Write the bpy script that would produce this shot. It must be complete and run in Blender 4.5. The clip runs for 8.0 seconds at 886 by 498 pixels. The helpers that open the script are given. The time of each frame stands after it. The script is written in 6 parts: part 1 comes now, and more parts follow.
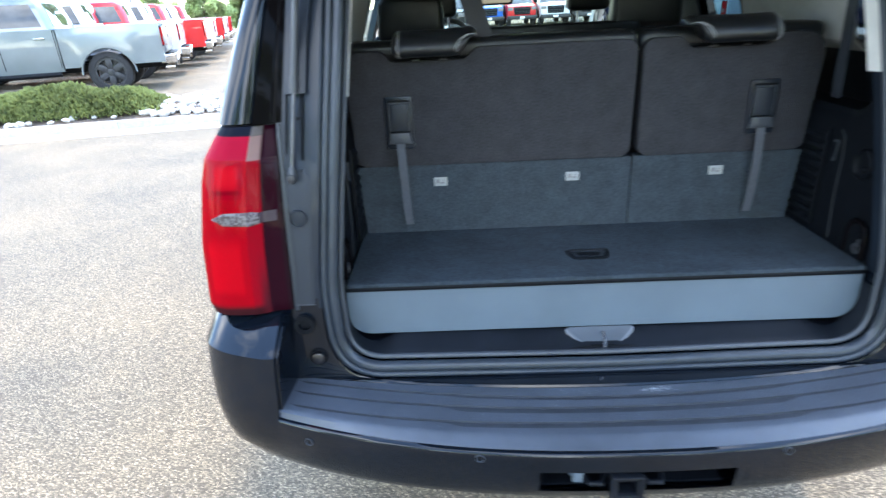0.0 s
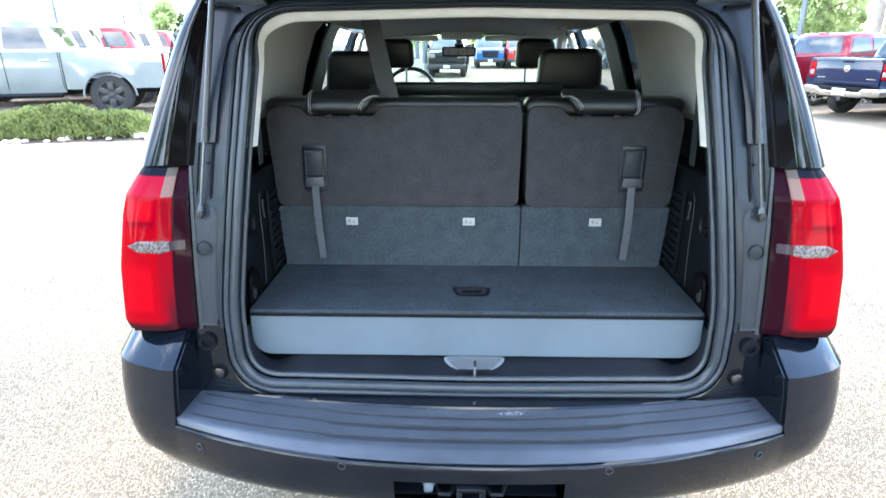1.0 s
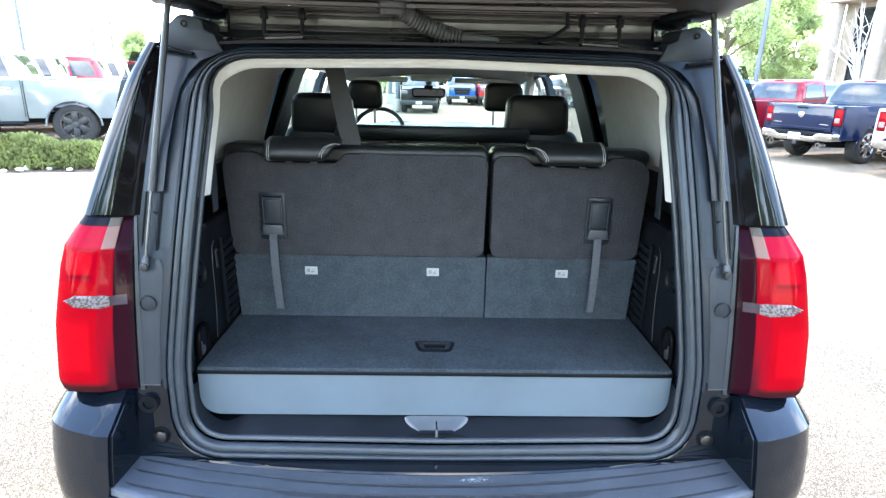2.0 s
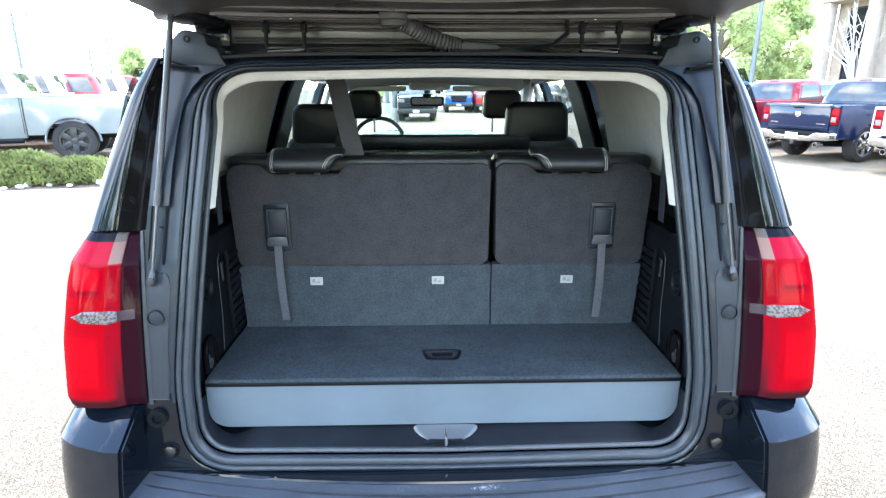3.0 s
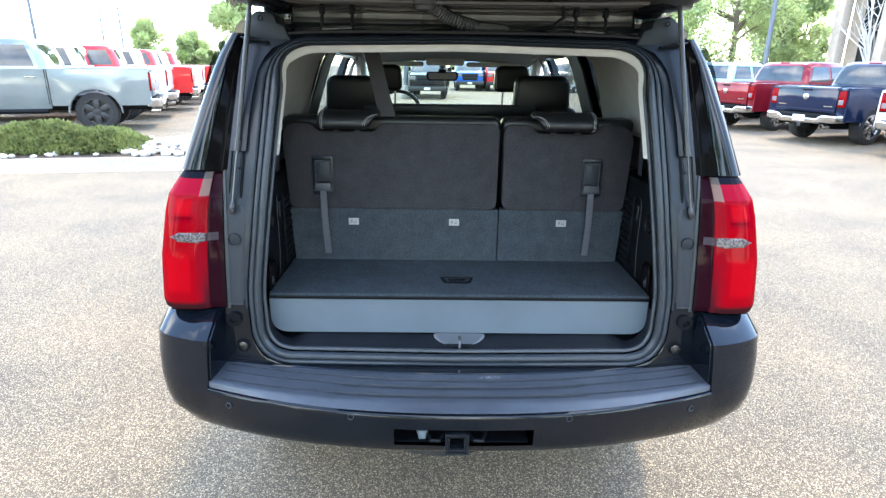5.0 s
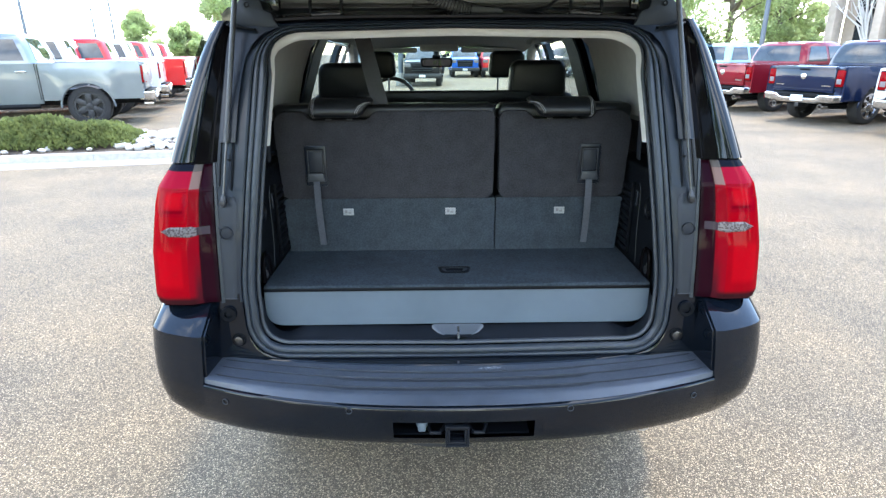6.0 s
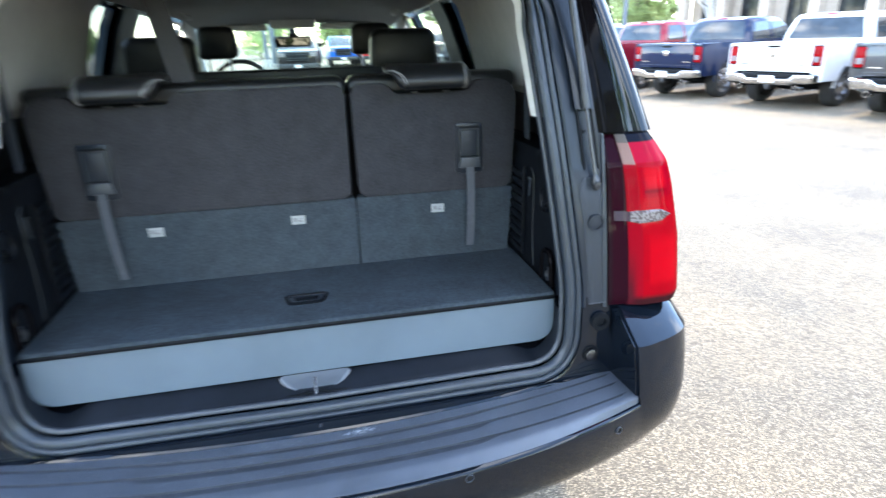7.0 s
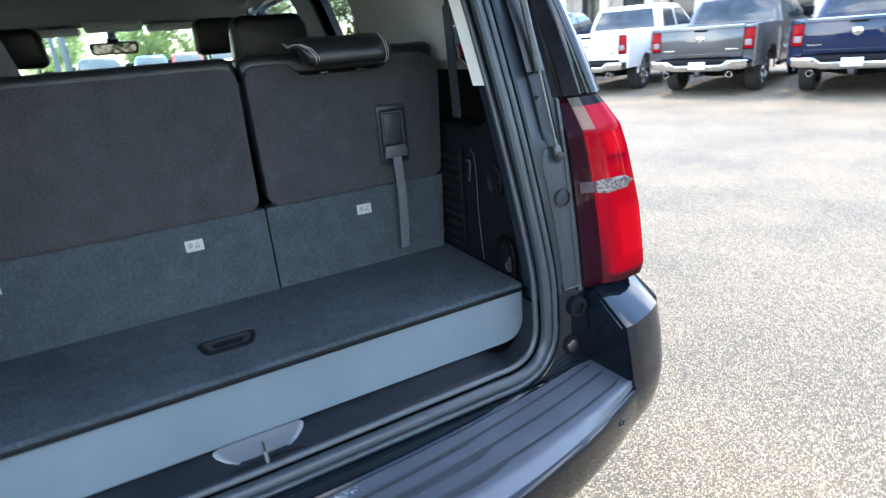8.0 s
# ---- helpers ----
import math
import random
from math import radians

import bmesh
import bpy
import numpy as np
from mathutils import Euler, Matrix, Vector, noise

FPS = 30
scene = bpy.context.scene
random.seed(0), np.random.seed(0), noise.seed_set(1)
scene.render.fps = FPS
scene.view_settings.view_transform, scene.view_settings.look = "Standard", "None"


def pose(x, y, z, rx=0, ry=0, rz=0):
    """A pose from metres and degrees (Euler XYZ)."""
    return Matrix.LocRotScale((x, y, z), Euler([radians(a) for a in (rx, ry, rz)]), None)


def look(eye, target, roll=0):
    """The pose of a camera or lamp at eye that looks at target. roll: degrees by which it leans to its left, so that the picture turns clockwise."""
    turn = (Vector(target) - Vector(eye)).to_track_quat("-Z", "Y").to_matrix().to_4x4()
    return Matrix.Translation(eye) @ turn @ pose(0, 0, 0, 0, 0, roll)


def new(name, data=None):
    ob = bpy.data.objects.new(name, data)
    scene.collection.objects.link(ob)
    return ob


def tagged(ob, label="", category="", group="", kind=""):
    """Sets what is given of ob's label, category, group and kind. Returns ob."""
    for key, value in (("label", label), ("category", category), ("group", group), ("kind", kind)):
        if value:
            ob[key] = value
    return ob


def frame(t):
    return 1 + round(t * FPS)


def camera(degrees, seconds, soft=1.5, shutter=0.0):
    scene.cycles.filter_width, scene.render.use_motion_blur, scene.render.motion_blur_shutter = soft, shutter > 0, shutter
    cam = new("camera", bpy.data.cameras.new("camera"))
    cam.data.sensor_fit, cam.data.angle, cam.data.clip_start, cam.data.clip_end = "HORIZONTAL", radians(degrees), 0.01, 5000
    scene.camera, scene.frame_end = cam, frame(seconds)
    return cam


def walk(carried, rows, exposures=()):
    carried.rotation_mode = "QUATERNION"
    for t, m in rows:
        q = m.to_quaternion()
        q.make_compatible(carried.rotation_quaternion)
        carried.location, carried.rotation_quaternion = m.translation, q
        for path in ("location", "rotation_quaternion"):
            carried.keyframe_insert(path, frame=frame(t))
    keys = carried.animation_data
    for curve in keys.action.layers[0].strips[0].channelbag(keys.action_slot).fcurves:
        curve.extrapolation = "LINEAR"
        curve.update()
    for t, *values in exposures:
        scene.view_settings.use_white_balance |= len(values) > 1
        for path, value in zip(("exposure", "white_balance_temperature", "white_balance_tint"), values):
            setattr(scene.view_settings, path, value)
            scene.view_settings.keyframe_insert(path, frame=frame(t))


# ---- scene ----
cam = camera(75.7, 8.0, soft=1.35, shutter=0.5)
PATH = [
    (0, (-0.375, -1.321, 1.78), (-0.437, 0.514, 0.989), -3.0),
    (0.5, (-0.162, -1.443, 1.812), (-0.181, 0.407, 1.052), -1.3),
    (1, (-0.057, -1.509, 1.86), (-0.105, 0.37, 1.177), -0.1),
    (1.5, (-0.039, -1.479, 1.893), (-0.032, 0.427, 1.288), 1.0),
    (2, (-0.031, -1.43, 1.899), (0.02, 0.485, 1.326), 1.3),
    (3.5, (-0.052, -1.438, 1.902), (-0.006, 0.486, 1.357), -0.3),
    (4, (-0.048, -1.524, 1.895), (-0.017, 0.397, 1.338), 0.2),
    (4.5, (-0.063, -1.689, 1.887), (-0.049, 0.221, 1.293), 0.8),
    (5, (-0.088, -1.861, 1.884), (-0.064, 0.041, 1.268), 0.8),
    (6.3, (-0.07, -1.782, 1.87), (-0.021, 0.106, 1.21), -1.1),
    (6.5, (-0.037, -1.689, 1.838), (0.06, 0.202, 1.192), -2.0),
    (6.8, (0.044, -1.479, 1.81), (0.29, 0.391, 1.145), -2.5),
    (7, (0.078, -1.341, 1.783), (0.459, 0.496, 1.088), -1.7),
    (7.5, (0.033, -1.121, 1.68), (0.734, 0.608, 0.959), -0.8),
    (8, (-0.087, -1.033, 1.689), (0.774, 0.634, 0.995), -4.8),
]
EXPOSURE = [(t, stops, kelvin, 8) for t, stops, kelvin in ((0, 3.40, 6250), (1, 3.90, 6450), (4, 4.0, 6500), (5, 3.38, 6550), (6.5, 3.16, 6500), (7.0, 3.65, 6350), (7.5, 3.50, 6300), (8, 3.42, 6350))]
walk(cam, [(t, look(eye, target, roll)) for t, eye, target, roll in PATH], EXPOSURE)

# ---------------------------------------------------------------- light
SUN_DIR = Vector((0.20, 0.62, 0.95)).normalized()
world = bpy.data.worlds.new("sky")
scene.world = world
world.use_nodes = True
wn = world.node_tree.nodes
sky = wn.new("ShaderNodeTexSky")
sky.sky_type, sky.sun_disc = "NISHITA", False
sky.sun_elevation = math.asin(SUN_DIR.z)
sky.sun_rotation = math.atan2(SUN_DIR.x, SUN_DIR.y)
sky.air_density, sky.dust_density, sky.ozone_density = 1.0, 0.25, 1.0
wn["Background"].inputs["Strength"].default_value = 0.15
wlink = world.node_tree.links.new
sky_co, puff, puff_ramp, cloud = wn.new("ShaderNodeTexCoord"), wn.new("ShaderNodeTexNoise"), wn.new("ShaderNodeMapRange"), wn.new("ShaderNodeMix")
puff.inputs["Scale"].default_value, puff.inputs["Detail"].default_value, puff.inputs["Roughness"].default_value = 2.6, 6.0, 0.55
puff_ramp.inputs["From Min"].default_value, puff_ramp.inputs["From Max"].default_value, puff_ramp.inputs["To Max"].default_value = 0.50, 0.66, 0.75
cloud.data_type = "RGBA"
cloud.inputs[7].default_value = (9.0, 9.0, 9.2, 1)
wlink(sky_co.outputs["Generated"], puff.inputs["Vector"])
wlink(puff.outputs["Fac"], puff_ramp.inputs["Value"])
wlink(puff_ramp.outputs[0], cloud.inputs[0])
wlink(sky.outputs["Color"], cloud.inputs[6])
wlink(cloud.outputs[2], wn["Background"].inputs["Color"])
sun = new("sun", bpy.data.lights.new("sun", "SUN"))
sun.data.energy, sun.data.angle, sun.data.color = 0.62, radians(8.0), (1.0, 0.85, 0.64)
sun.matrix_world = look(SUN_DIR * 50, (0, 0, 0))

# ---------------------------------------------------------------- materials
MATS = {}


def material(name, color, rough=0.5, metal=0.0, vary=0.12, scale=30.0, bump=0.0, bump_scale=200.0, coat=0.0, spec=0.5, per_object=0.0, coat_ior=1.5):
    """A node material: base colour broken up at two scales, roughness variation, fine relief."""
    m = bpy.data.materials.new(name)
    m.use_nodes = True
    nt = m.node_tree
    nodes, link = nt.nodes, nt.links.new
    b = nodes["Principled BSDF"]
    b.inputs["Roughness"].default_value, b.inputs["Metallic"].default_value = rough, metal
    b.inputs["Coat Weight"].default_value, b.inputs["Specular IOR Level"].default_value = coat, spec
    b.inputs["Coat Roughness"].default_value = 0.04
    b.inputs["Coat IOR"].default_value = coat_ior
    co = nodes.new("ShaderNodeTexCoord")
    n1, n2 = nodes.new("ShaderNodeTexNoise"), nodes.new("ShaderNodeTexNoise")
    n1.inputs["Scale"].default_value, n1.inputs["Detail"].default_value = scale, 6
    n2.inputs["Scale"].default_value, n2.inputs["Detail"].default_value = scale / 9, 3
    for n in (n1, n2):
        link(co.outputs["Object"], n.inputs["Vector"])
    mix = nodes.new("ShaderNodeMath")
    mix.operation = "MULTIPLY_ADD"
    link(n1.outputs["Fac"], mix.inputs[0])
    mix.inputs[1].default_value = 0.6
    half = nodes.new("ShaderNodeMath")
    half.operation = "MULTIPLY"
    half.inputs[1].default_value = 0.4
    link(n2.outputs["Fac"], half.inputs[0])
    link(half.outputs[0], mix.inputs[2])
    ramp = nodes.new("ShaderNodeValToRGB")
    lo = [max(0.0, c * (1 - 1.6 * vary)) for c in color]
    hi = [min(1.0, c * (1 + 1.6 * vary)) for c in color]
    ramp.color_ramp.elements[0].position, ramp.color_ramp.elements[1].position = 0.3, 0.7
    ramp.color_ramp.elements[0].color, ramp.color_ramp.elements[1].color = (*lo, 1), (*hi, 1)
    link(mix.outputs[0], ramp.inputs["Fac"])
    out = ramp.outputs["Color"]
    if per_object:
        info, hsv, rng = nodes.new("ShaderNodeObjectInfo"), nodes.new("ShaderNodeHueSaturation"), nodes.new("ShaderNodeMapRange")
        rng.inputs["To Min"].default_value, rng.inputs["To Max"].default_value = 1 - per_object, 1 + per_object
        link(info.outputs["Random"], rng.inputs["Value"])
        link(rng.outputs[0], hsv.inputs["Value"])
        link(out, hsv.inputs["Color"])
        out = hsv.outputs["Color"]
    link(out, b.inputs["Base Color"])
    rr = nodes.new("ShaderNodeMapRange")
    rr.inputs["To Min"].default_value, rr.inputs["To Max"].default_value = max(0.02, rough * 0.8), min(1, rough * 1.2)
    link(n2.outputs["Fac"], rr.inputs["Value"])
    link(rr.outputs[0], b.inputs["Roughness"])
    if bump:
        n3, bp = nodes.new("ShaderNodeTexNoise"), nodes.new("ShaderNodeBump")
        n3.inputs["Scale"].default_value, n3.inputs["Detail"].default_value = bump_scale, 4
        link(co.outputs["Object"], n3.inputs["Vector"])
        link(n3.outputs["Fac"], bp.inputs["Height"])
        bp.inputs["Strength"].default_value, bp.inputs["Distance"].default_value = bump, 0.004
        link(bp.outputs["Normal"], b.inputs["Normal"])
    MATS[name] = m
    return m


def glass_material(name, color, rough=0.0, gloss=0.5):
    """Thin pane: see-through and tinted, glossier at a glancing angle."""
    m = bpy.data.materials.new(name)
    m.use_nodes = True
    nt = m.node_tree
    nt.nodes.remove(nt.nodes["Principled BSDF"])
    tr, gl, lw, pw, sc, mx = (nt.nodes.new(k) for k in ("ShaderNodeBsdfTransparent", "ShaderNodeBsdfGlossy", "ShaderNodeLayerWeight", "ShaderNodeMath", "ShaderNodeMath", "ShaderNodeMixShader"))
    tr.inputs["Color"].default_value = (*color, 1)
    gl.inputs["Roughness"].default_value = rough
    pw.operation, pw.inputs[1].default_value = "POWER", 4.0
    sc.operation, sc.inputs[1].default_value, sc.inputs[2].default_value = "MULTIPLY_ADD", gloss, 0.03
    nt.links.new(lw.outputs["Facing"], pw.inputs[0])
    nt.links.new(pw.outputs[0], sc.inputs[0])
    nt.links.new(sc.outputs[0], mx.inputs[0])
    nt.links.new(tr.outputs[0], mx.inputs[1])
    nt.links.new(gl.outputs[0], mx.inputs[2])
    nt.links.new(mx.outputs[0], nt.nodes["Material Output"].inputs["Surface"])
    MATS[name] = m
    return m


def leaf_material(name, color, scale):
    """Leaves: matt, with some light coming through them."""
    m = material(name, color, 0.6, vary=0.4, scale=scale, spec=0.3)
    nt = m.node_tree
    b = nt.nodes["Principled BSDF"]
    tl, mx = nt.nodes.new("ShaderNodeBsdfTranslucent"), nt.nodes.new("ShaderNodeMixShader")
    src = b.inputs["Base Color"].links[0].from_socket
    nt.links.new(src, tl.inputs["Color"])
    mx.inputs[0].default_value = 0.55
    nt.links.new(b.outputs[0], mx.inputs[1])
    nt.links.new(tl.outputs[0], mx.inputs[2])
    nt.links.new(mx.outputs[0], nt.nodes["Material Output"].inputs["Surface"])
    return m


def lens_material(name, color, rough=0.12, trans=0.0, ribs=60.0):
    m = material(name, color, rough, vary=0.13, scale=14, bump=0.03, bump_scale=ribs, coat=0.12, spec=0.0)
    m.node_tree.nodes["Principled BSDF"].inputs["Transmission Weight"].default_value = trans
    return m


PAINT = material("dark_navy_paint", (0.0032, 0.0050, 0.0082), 0.3, 0.0, 0.2, 8, coat=1.0, spec=0.0, coat_ior=1.38)
JAMB = material("satin_jamb_paint", (0.009, 0.013, 0.020), 0.32, 0.0, 0.2, 10, bump=0.02, bump_scale=40, coat=0.08, spec=0.24)
JAMB_PLASTIC = material("grained_jamb_plastic", (0.030, 0.036, 0.045), 0.40, 0.0, 0.12, 18, bump=0.2, bump_scale=500)
GATEMAT = material("brown_black_gate_plastic", (0.050, 0.046, 0.045), 0.28, 0, 0.3, 9, bump=0.08, bump_scale=40, spec=0.7)
BOOT = material("dusty_grey_rubber", (0.045, 0.045, 0.047), 0.5, 0, 0.2, 30, bump=0.1, bump_scale=300)
SOFT_BLACK = material("soft_black", (0.022, 0.026, 0.033), 0.5, 0, 0.2, 30, bump=0.3, bump_scale=500)
COVER = material("dark_jamb_cover_plastic", (0.015, 0.019, 0.026), 0.45, 0.0, 0.10, 14, bump=0.12, bump_scale=600, spec=0.3)
GLOSS = material("gloss_black_cover", (0.004, 0.0035, 0.004), 0.2, 0, 0.2, 8, coat=0.12, spec=0.0, coat_ior=1.35)
BLACK = material("black_grained_plastic", (0.0042, 0.0052, 0.007), 0.46, 0, 0.2, 25, bump=0.2, bump_scale=600, spec=0.12)
PADMAT = material("charcoal_step_pad", (0.046, 0.055, 0.071), 0.34, 0, 0.16, 11, bump=0.25, bump_scale=700)
RUBBER = material("weatherstrip_rubber", (0.018, 0.024, 0.032), 0.36, 0, 0.15, 30, bump=0.06, bump_scale=200, spec=0.4)
CARPET = material("charcoal_carpet", (0.036, 0.036, 0.041), 0.95, 0, 0.27, 170, bump=1.0, bump_scale=420, spec=0.2)
CARPET_LOW = material("slate_carpet", (0.038, 0.048, 0.058), 0.95, 0, 0.27, 170, bump=1.0, bump_scale=420, spec=0.2)
CARPET_FLOOR = material("blue_black_floor_carpet", (0.029, 0.039, 0.049), 0.95, 0, 0.32, 120, bump=1.0, bump_scale=420, spec=0.2)
BINMAT = material("slate_grey_moulded_plastic", (0.084, 0.110, 0.136), 0.42, 0, 0.06, 9, bump=0.2, bump_scale=800)
TRIM = material("light_grey_trim", (0.66, 0.65, 0.62), 0.65, 0, 0.05, 20, bump=0.15, bump_scale=700)
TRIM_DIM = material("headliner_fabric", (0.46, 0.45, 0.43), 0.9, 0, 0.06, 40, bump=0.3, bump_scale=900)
LEATHER = material("black_leather", (0.006, 0.007, 0.008), 0.34, 0, 0.2, 30, bump=0.22, bump_scale=350, spec=0.4)
STITCH = material("pale_stitching", (0.26, 0.26, 0.26), 0.8, 0, 0.1, 200)
STRAP = material("grey_webbing", (0.062, 0.068, 0.082), 0.55, 0, 0.15, 120, bump=0.6, bump_scale=900)
BELT = material("dark_seat_belt", (0.036, 0.036, 0.038), 0.65, 0, 0.12, 120, bump=0.5, bump_scale=900)
CHROME = material("chrome", (0.55, 0.56, 0.58), 0.14, 1.0, 0.04, 20)
STEEL = material("brushed_steel", (0.42, 0.43, 0.45), 0.32, 1.0, 0.1, 60)
ROD = material("dull_steel_rod", (0.10, 0.10, 0.105), 0.35, 1.0, 0.1, 60)
DARKSTEEL = material("painted_dark_steel", (0.030, 0.031, 0.034), 0.4, 0.3, 0.25, 40, bump=0.2, bump_scale=150)
# pale trim at about half its brightness: the panels' shade is in the colour
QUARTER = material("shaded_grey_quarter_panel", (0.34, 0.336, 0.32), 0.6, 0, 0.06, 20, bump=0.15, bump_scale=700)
STRUT = material("satin_grey_strut", (0.032, 0.035, 0.040), 0.4, 0.0, 0.1, 20)
SCUFF = material("pale_scuffs", (0.30, 0.32, 0.34), 0.8, 0, 0.3, 80)
WELL = material("smooth_striker_moulding", (0.070, 0.080, 0.094), 0.34, 0, 0.08, 14, bump=0.05, bump_scale=500)
SILL = material("satin_black_sill", (0.008, 0.010, 0.014), 0.42, 0, 0.2, 14, bump=0.10, bump_scale=500, spec=0.2)
CLEAR = lens_material("clear_lens", (0.19, 0.175, 0.175), 0.12, 0.0, 40)
# darker copy of the clear lens, for facets painted as unlit
CLEAR_DARK_FACET = lens_material("clear_lens_dark_facet", (0.095, 0.075, 0.077), 0.12, 0.0, 40)
AMBER_DARK = lens_material("smoky_clear_lens", (0.045, 0.034, 0.040), 0.12, 0.0)


def tail_lamp_material(name):
    """One moulded lens: smoked towards the tailgate, red outside, with a brighter light guide and a smoked foot."""
    m = material(name, (0.22, 0.0005, 0.0045), 0.10, vary=0.10, scale=9, coat=0.09, spec=0.0)
    nt = m.node_tree
    link = nt.links.new
    b = nt.nodes["Principled BSDF"]
    uv, sep = nt.nodes.new("ShaderNodeUVMap"), nt.nodes.new("ShaderNodeSeparateXYZ")
    link(uv.outputs["UV"], sep.inputs[0])
    u, v = sep.outputs["X"], sep.outputs["Y"]

    def step(src, a, c):
        n = nt.nodes.new("ShaderNodeMapRange")
        n.interpolation_type = "SMOOTHSTEP"
        n.inputs["From Min"].default_value, n.inputs["From Max"].default_value = min(a, c), max(a, c)
        if a > c:
            n.inputs["To Min"].default_value, n.inputs["To Max"].default_value = 1.0, 0.0
        link(src, n.inputs["Value"])
        return n.outputs[0]

    def times(*srcs):
        out = srcs[0]
        for x in srcs[1:]:
            n = nt.nodes.new("ShaderNodeMath")
            n.operation = "MULTIPLY"
            link(out, n.inputs[0])
            link(x, n.inputs[1])
            out = n.outputs[0]
        return out

    col = b.inputs["Base Color"].links[0].from_socket

    def layer(fac, color):
        nonlocal col
        n = nt.nodes.new("ShaderNodeMix")
        n.data_type = "RGBA"
        link(fac, n.inputs[0])
        link(col, n.inputs[6])
        n.inputs[7].default_value = (*color, 1)
        col = n.outputs[2]

    # depth put into the colour: darker facet inside the crease, brighter guides, darker bulb wells, each with its own
    # edge
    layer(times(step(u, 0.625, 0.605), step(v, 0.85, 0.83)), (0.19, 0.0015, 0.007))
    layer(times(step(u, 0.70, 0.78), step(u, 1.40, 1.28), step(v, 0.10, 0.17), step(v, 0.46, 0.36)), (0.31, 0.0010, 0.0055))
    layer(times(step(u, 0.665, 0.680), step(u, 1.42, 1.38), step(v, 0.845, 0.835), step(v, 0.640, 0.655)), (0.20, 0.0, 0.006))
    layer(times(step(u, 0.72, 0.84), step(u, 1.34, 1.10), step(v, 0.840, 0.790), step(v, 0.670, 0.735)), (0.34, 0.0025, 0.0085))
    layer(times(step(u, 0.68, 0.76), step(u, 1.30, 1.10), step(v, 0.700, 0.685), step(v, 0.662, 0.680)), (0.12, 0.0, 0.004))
    # pinker top facet: the sheen of the leaning face is in the colour
    layer(step(v, 0.842, 0.850), (0.24, 0.004, 0.018))
    layer(times(step(v, 0.835, 0.845), step(u, 0.625, 0.610)), (0.18, 0.115, 0.10))
    layer(step(v, 0.952, 0.960), (0.006, 0.007, 0.012))
    layer(times(step(v, 0.952, 0.960), step(u, 0.625, 0.610)), (0.09, 0.08, 0.075))
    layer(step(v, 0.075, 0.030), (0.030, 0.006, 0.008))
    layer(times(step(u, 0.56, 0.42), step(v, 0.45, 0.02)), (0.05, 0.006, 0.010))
    layer(step(u, 0.395, 0.370), (0.013, 0.002, 0.005))
    layer(step(u, 0.12, 0.09), (0.010, 0.004, 0.006))
    link(col, b.inputs["Base Color"])
    return m


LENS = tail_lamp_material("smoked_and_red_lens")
STICKER = material("white_sticker", (0.27, 0.28, 0.28), 0.5, 0, 0.05, 60)
INK = material("grey_print", (0.16, 0.16, 0.17), 0.6, 0, 0.1, 60)
SCREEN = glass_material("green_tinted_windscreen", (0.70, 0.83, 0.75), gloss=0.25)
FRONTGLASS = glass_material("lightly_tinted_glass", (0.40, 0.46, 0.44), gloss=0.3)
TINT = glass_material("tinted_glass", (0.13, 0.15, 0.15), gloss=0.4)
DARKPANE = material("dark_window", (0.022, 0.026, 0.029), 0.06, 0, 0.5, 3, spec=0.32)
CARGLASS = material("reflecting_cab_glass", (0.030, 0.036, 0.040), 0.05, 0, 0.5, 3, spec=0.3, coat=1.0, coat_ior=1.34)
CRACKFILL = material("dark_crack", (0.030, 0.028, 0.026), 0.95, 0, 0.3, 20)
TYRE = material("tyre_rubber", (0.018, 0.018, 0.019), 0.8, 0, 0.25, 25, bump=0.5, bump_scale=80)
MIRROR = material("mirror_glass", (0.035, 0.035, 0.036), 0.02, 1.0, 0.01, 5)


# ---------------------------------------------------------------- mesh helpers
def part(name, bm, mat, parent=None, label="", smooth=True, angle=35):
    """Links a bmesh as one mesh object under a thing or a part."""
    me = bpy.data.meshes.new(name)
    bm.normal_update()
    bm.to_mesh(me)
    bm.free()
    mats = mat if isinstance(mat, (list, tuple)) else [mat]
    for m in mats:
        me.materials.append(m)
    if smooth:
        me.shade_smooth()
        me.set_sharp_from_angle(angle=radians(angle))
    ob = new(name, me)
    if parent is not None:
        ob.parent = parent
    if label:
        ob["label"] = label
    return ob


def thing(name, label, category, group="", at=(0, 0, 0), turn=0.0):
    ob = new(name)
    ob.matrix_basis = pose(*at, 0, 0, turn)
    return tagged(ob, label, category, group)


def move(bm, m):
    bmesh.ops.transform(bm, matrix=m, verts=bm.verts)
    return bm


def merge(*bms):
    out = bms[0]
    for b in bms[1:]:
        me = bpy.data.meshes.new("tmp")
        b.to_mesh(me)
        b.free()
        out.from_mesh(me)
        bpy.data.meshes.remove(me)
    return out


def mirror(bm):
    """A copy of bm mirrored in x."""
    b = bm.copy()
    bmesh.ops.scale(b, vec=(-1, 1, 1), verts=b.verts)
    bmesh.ops.reverse_faces(b, faces=b.faces)
    return b


def box(x0, x1, y0, y1, z0, z1, bevel=0.0, seg=2):
    bm = bmesh.new()
    bmesh.ops.create_cube(bm, size=1.0)
    bmesh.ops.scale(bm, vec=(x1 - x0, y1 - y0, z1 - z0), verts=bm.verts)
    bmesh.ops.translate(bm, vec=((x0 + x1) / 2, (y0 + y1) / 2, (z0 + z1) / 2), verts=bm.verts)
    if bevel:
        bmesh.ops.bevel(bm, geom=bm.edges[:], offset=bevel, segments=seg, profile=0.5, affect="EDGES")
    return bm


